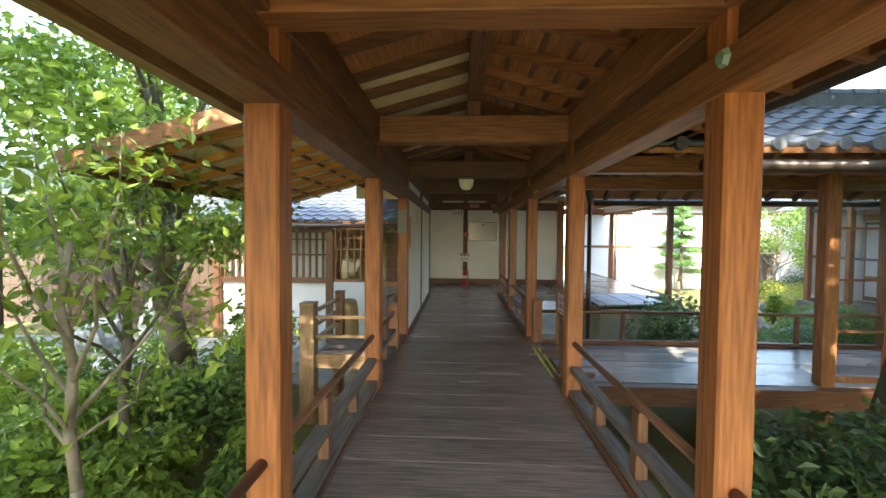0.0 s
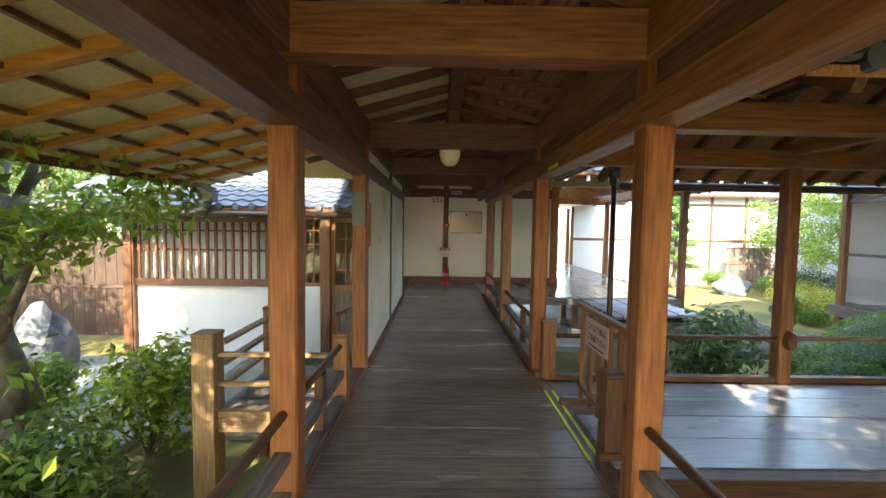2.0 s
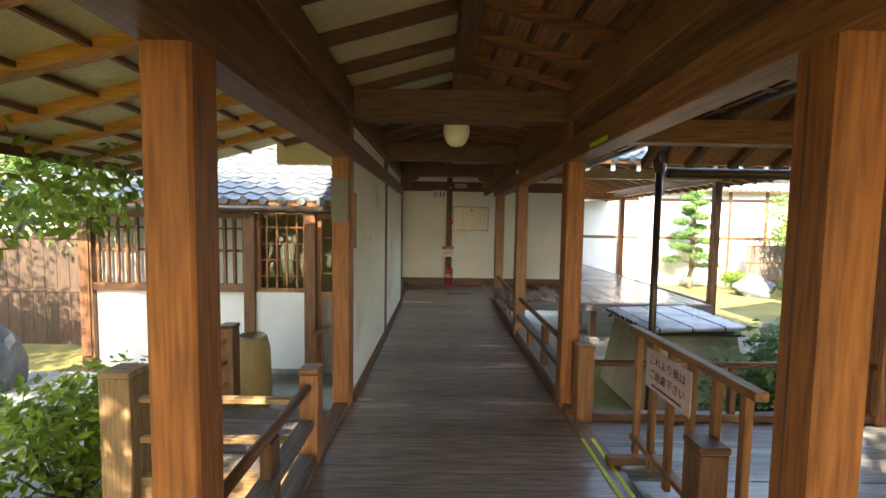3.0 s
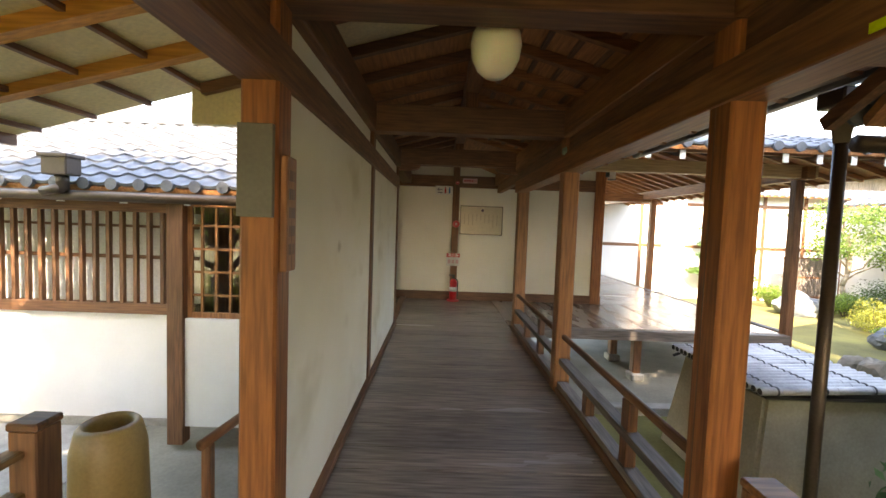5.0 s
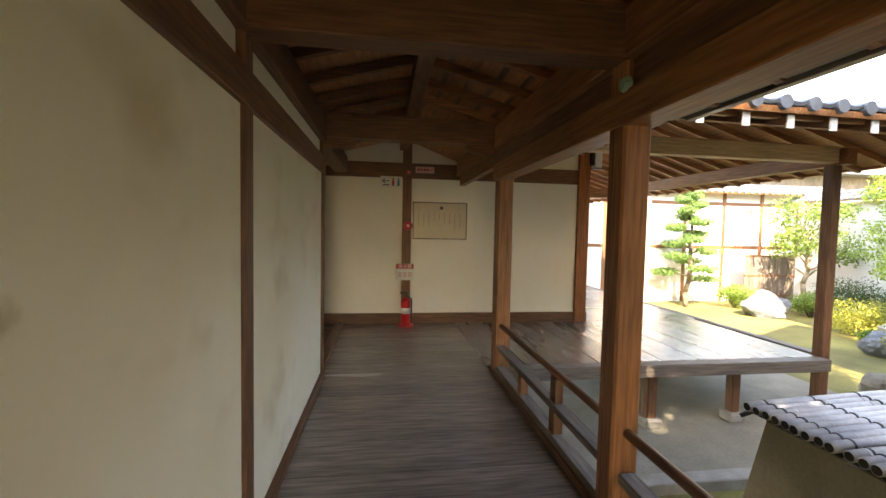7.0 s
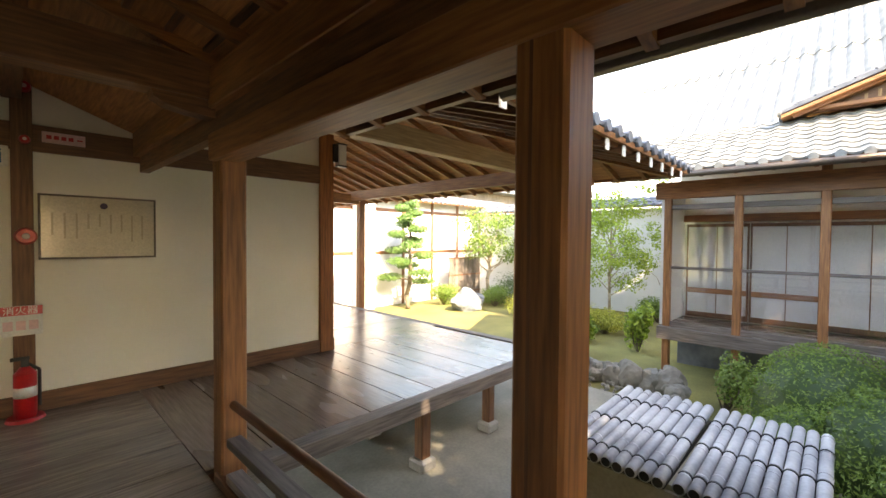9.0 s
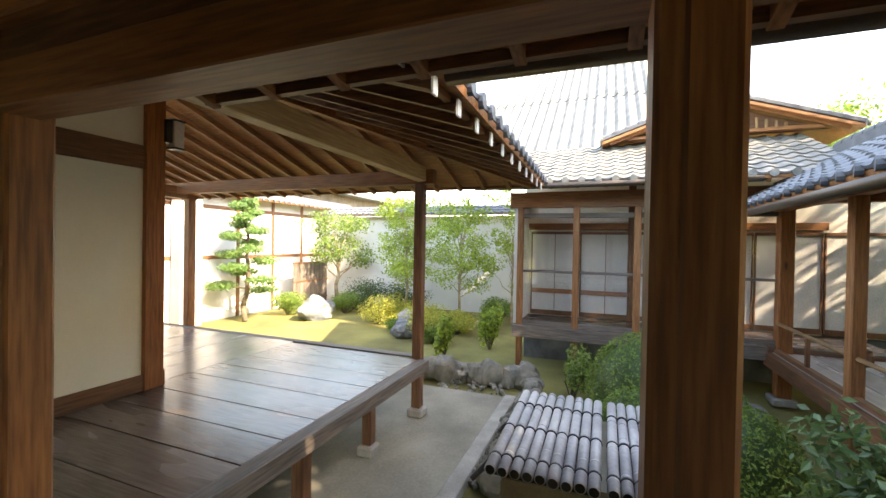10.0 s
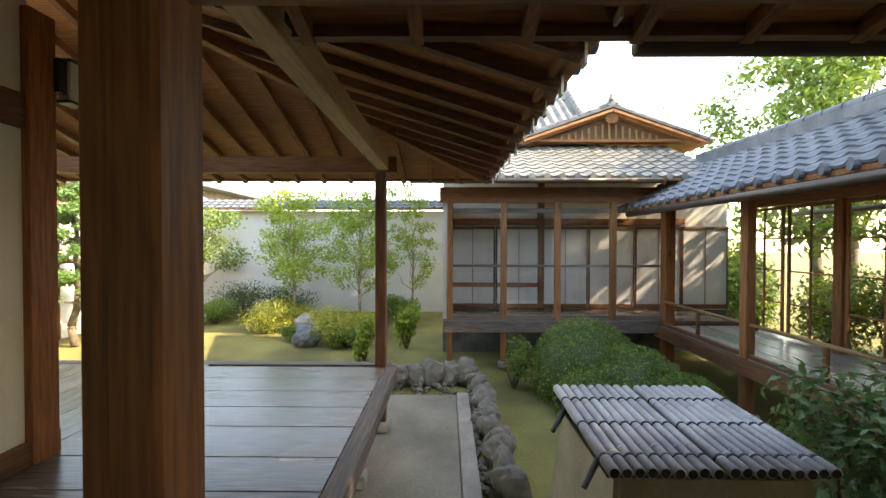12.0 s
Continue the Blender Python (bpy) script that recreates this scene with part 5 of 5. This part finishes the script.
shrub("garden_shrub", "airy green shrub in front of the branch corridor", (4.4, 7.9, GZ), (0.5, 0.35, 0.5), 600, 0.05, leaf_mid, 8, 7)
# sunny garden
for i, (x, y, s_, m) in enumerate(((11.6, 20.0, 0.6, leaf_clip), (12.7, 18.4, 0.62, leaf_clip), (11.5, 16.3, 0.72, leaf_gold), (12.2, 15.6, 0.55, leaf_gold), (10.5, 14.1, 0.66, leaf_gold), (11.2, 13.6, 0.5, leaf_gold), (10.7, 15.2, 0.34, leaf_clip), (10.0, 13.7, 0.36, leaf_clip), (13.6, 18.0, 0.95, leaf_dark), (13.9, 16.6, 0.8, leaf_dark), (13.8, 13.0, 0.6, leaf_mid))):
    shrub("garden_bush", ("sunlit golden clipped bush on the moss" if m is leaf_gold else "clipped green bush on the moss"), (x, y, GZ), (s_ * 1.25, s_ * 1.2, s_ * 0.85), 4200, 0.036, m, 50 + i, 12)
# grass and the next three trees: sunlight comes from the leaf_sun colour
shrub("reed_grass", "tuft of upright grass in a sun-brightened leaf colour by the rocks", (9.9, 12.3, GZ), (0.3, 0.3, 0.85), 1100, 0.07, leaf_sun, 70, 8)
shrub("reed_grass", "tuft of upright grass in a sun-brightened leaf colour by the rocks", (8.9, 13.1, GZ), (0.25, 0.25, 0.65), 800, 0.07, leaf_sun, 71, 8)
tree("garden_tree", "small leafy court garden tree with sunlight put into its leaf colour", (13.0, 16.1, GZ), 4.0, 0.055, 18, 9000, 0.055, leaf_sun, bark_pale, 11, 1.15, 0.36)
tree("garden_tree", "small leafy court garden tree with sunlight put into its leaf colour", (12.3, 13.9, GZ), 4.0, 0.05, 16, 7500, 0.05, leaf_sun, bark_pale, 12, 1.1, 0.34)
tree("garden_tree", "slim tree in a sun-brightened leaf colour before the bright white wall", (12.9, 12.4, GZ), 3.9, 0.04, 12, 3200, 0.05, leaf_sun, bark_pale, 13, 0.75, 0.34)
tree("garden_tree", "spreading tree behind the reed screen", (13.6, 19.4, GZ), 3.6, 0.09, 10, 3600, 0.07, leaf_mid, bark_pale, 14, 1.3, 0.45)

pine = thing("cloud_pine", "trained pine with layered needle pads in the garden", "tree", (9.95, 20.2, GZ))
rng = random.Random(8)
bt_, bl = bmesh.new(), bmesh.new()
limb(bt_, (0, 0, 0), (0.15, 0, 3.5), 0.09, 0.03, rng, 8, 0.05)
for k in range(15):
    z = 0.95 + k * 0.19
    a = k * 2.4
    d = (1.15 - k * 0.062) * rng.uniform(0.75, 1.05)
    c = Vector((math.cos(a) * d * 0.75, math.sin(a) * d * 0.75, z))
    limb(bt_, (0.05, 0, z - 0.12), c, 0.03, 0.01, rng, 3, 0.03)
    leaves(bl, c, (0.56 - k * 0.016, 0.56 - k * 0.016, 0.16), 850, 0.05, rng, 0.1, 0.9)
leaves(bl, (0.15, 0, 3.75), (0.3, 0.3, 0.2), 400, 0.05, rng, 0.1, 0.9)
part("trunk", bt_, bark, pine, "", True)
part("needles", bl, needle, pine)

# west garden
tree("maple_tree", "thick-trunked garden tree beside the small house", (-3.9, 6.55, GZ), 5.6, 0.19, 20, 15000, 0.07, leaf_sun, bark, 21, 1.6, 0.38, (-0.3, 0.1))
tree("young_tree", "slender young tree with pale green leaves", (-2.45, 3.55, GZ), 3.3, 0.045, 10, 900, 0.06, leaf_sun, bark_pale, 22, 0.95, 0.42)
tree("young_tree", "slender young tree among low shrubs", (-2.9, 4.5, GZ), 3.2, 0.055, 9, 900, 0.05, leaf_mid, bark, 23, 0.95, 0.5)
# the six with x above -6 are added out of view to block sun
for i, (x, y, h, s_) in enumerate(((-10.0, 7.8, 6.5, 2.2), (-8.5, 1.5, 6.0, 2.2), (-9.6, 13.2, 6.5, 2.4), (-3.3, -0.7, 5.4, 1.6), (-3.4, 1.0, 5.6, 1.6), (-3.7, 2.5, 8.2, 2.2), (-5.2, 0.6, 6.5, 1.8), (-5.4, 2.2, 8.6, 2.4), (-3.3, -2.4, 5.4, 1.6), (-10.5, 4.0, 7.0, 2.5), (-9.5, 14.5, 7.0, 2.6))):
    tree("garden_tree", "leafy evergreen west garden tree, the near ones added unseen for shade", (x, y, GZ), h, 0.14, 18, 11000, 0.075, leaf_mid, bark, 30 + i, s_, 0.6 if h > 8 else 0.3)
for i, (x, y, rx, rz) in enumerate(((-2.2, 2.9, 0.6, 0.5), (-2.9, 5.6, 0.75, 0.75), (-2.1, 5.0, 0.5, 0.4), (-3.4, 4.0, 0.8, 0.7), (-2.4, 1.6, 0.8, 0.6), (-3.8, 2.6, 0.9, 0.8), (-4.8, 4.6, 0.9, 0.9), (-4.9, 7.9, 0.5, 0.5), (-1.9, 3.9, 0.45, 0.35), (-3.1, 7.2, 0.7, 0.8), (-5.8, 6.2, 0.8, 0.7), (-1.65, 3.1, 0.45, 0.36), (-2.6, 4.35, 0.6, 0.5), (-1.75, 4.5, 0.42, 0.36), (-2.3, 3.75, 0.5, 0.42), (-3.6, 5.1, 0.8, 0.7), (-4.4, 5.9, 0.8, 0.6))):
    # two shrubs in three get the leaf colour with sunlight painted in
    shrub("garden_shrub", "loose green shrub, most with sunlight put into the leaf colour", (x, y, GZ), (rx, rx, rz), 2200, 0.055, leaf_mid if i % 3 == 1 else leaf_sun, 80 + i, 10)
# shady plants by the branch corridor
shrub("shade_shrub", "dense dark evergreen shrub beside the corridor", (2.1, 3.45, GZ), (0.7, 0.6, 0.95), 3600, 0.05, leaf_dark, 95, 12)
shrub("shade_shrub", "dense dark evergreen shrub beside the corridor", (3.0, 4.3, GZ), (0.6, 0.5, 0.6), 2400, 0.05, leaf_dark, 96, 12)
# only the trunk is in view; the high crown is added for shade
tree("old_tree", "dark rough-barked tree with an added unseen crown for shade", (3.1, 4.0, GZ), 9.6, 0.2, 30, 22000, 0.13, leaf_dark, bark, 97, 2.9, 0.6, (0.5, 0.1))
for i, (x, y) in enumerate(((4.6, 3.4), (5.6, 3.0), (6.6, 3.5), (7.6, 3.0), (8.6, 3.4), (9.6, 2.6), (5.2, 1.6), (7.2, 1.4), (9.0, 1.0), (10.6, 4.2), (11.9, 3.4), (13.2, 2.4), (14.4, 4.2), (12.6, 5.4), (15.6, 2.6), (16.2, 5.0))):
    shrub("hedge_shrub", "leafy green hedge shrub behind the branch corridor", (x, y, GZ), (0.85, 0.7, 1.3) if x < 10 else (1.25, 1.1, 1.75), 2400 if x < 10 else 3200, 0.06 if x < 10 else 0.08, leaf_mid if i % 2 else leaf_sun, 150 + i, 10)
# woods beyond; the first four trees are added to shade the branch corridor
for i, (x, y, h, s_) in enumerate(((2.7, 1.1, 5.6, 1.5), (4.6, 0.2, 9.0, 2.6), (7.3, -0.4, 9.0, 2.8), (2.9, -2.2, 8.6, 2.4), (13.6, -1.6, 9.6, 2.4), (7.0, 2.2, 7.4, 2.4), (20, 2.0, 8.0, 2.6), (24, -1.0, 8.4, 3.2), (12.8, 0.2, 8.6, 2.3), (6.5, 2.6, 3.4, 1.2), (4.8, 1.8, 3.2, 1.2), (8.3, 1.2, 3.4, 1.3), (6.0, -1.5, 4.0, 1.6))):
    tree("distant_tree", "green tree beyond the roofs or added to the south for shade", (x, y, GZ), h, 0.15, 14, 6500 if h > 8 else 5000, 0.13 if h > 7 else 0.08, leaf_mid, bark, 110 + i, s_, 0.35)
leaf = thing("fallen_leaf", "small dry brown leaf on the floor boards", "leaf", (-0.42, 2.55, 0.002))
bm = bmesh.new()
bm.faces.new([bm.verts.new(v) for v in ((-0.03, 0, 0.002), (0, 0.016, 0.012), (0.035, 0, 0.003), (0, -0.018, 0.009))])
part("blade", bm, raw["x"], leaf)
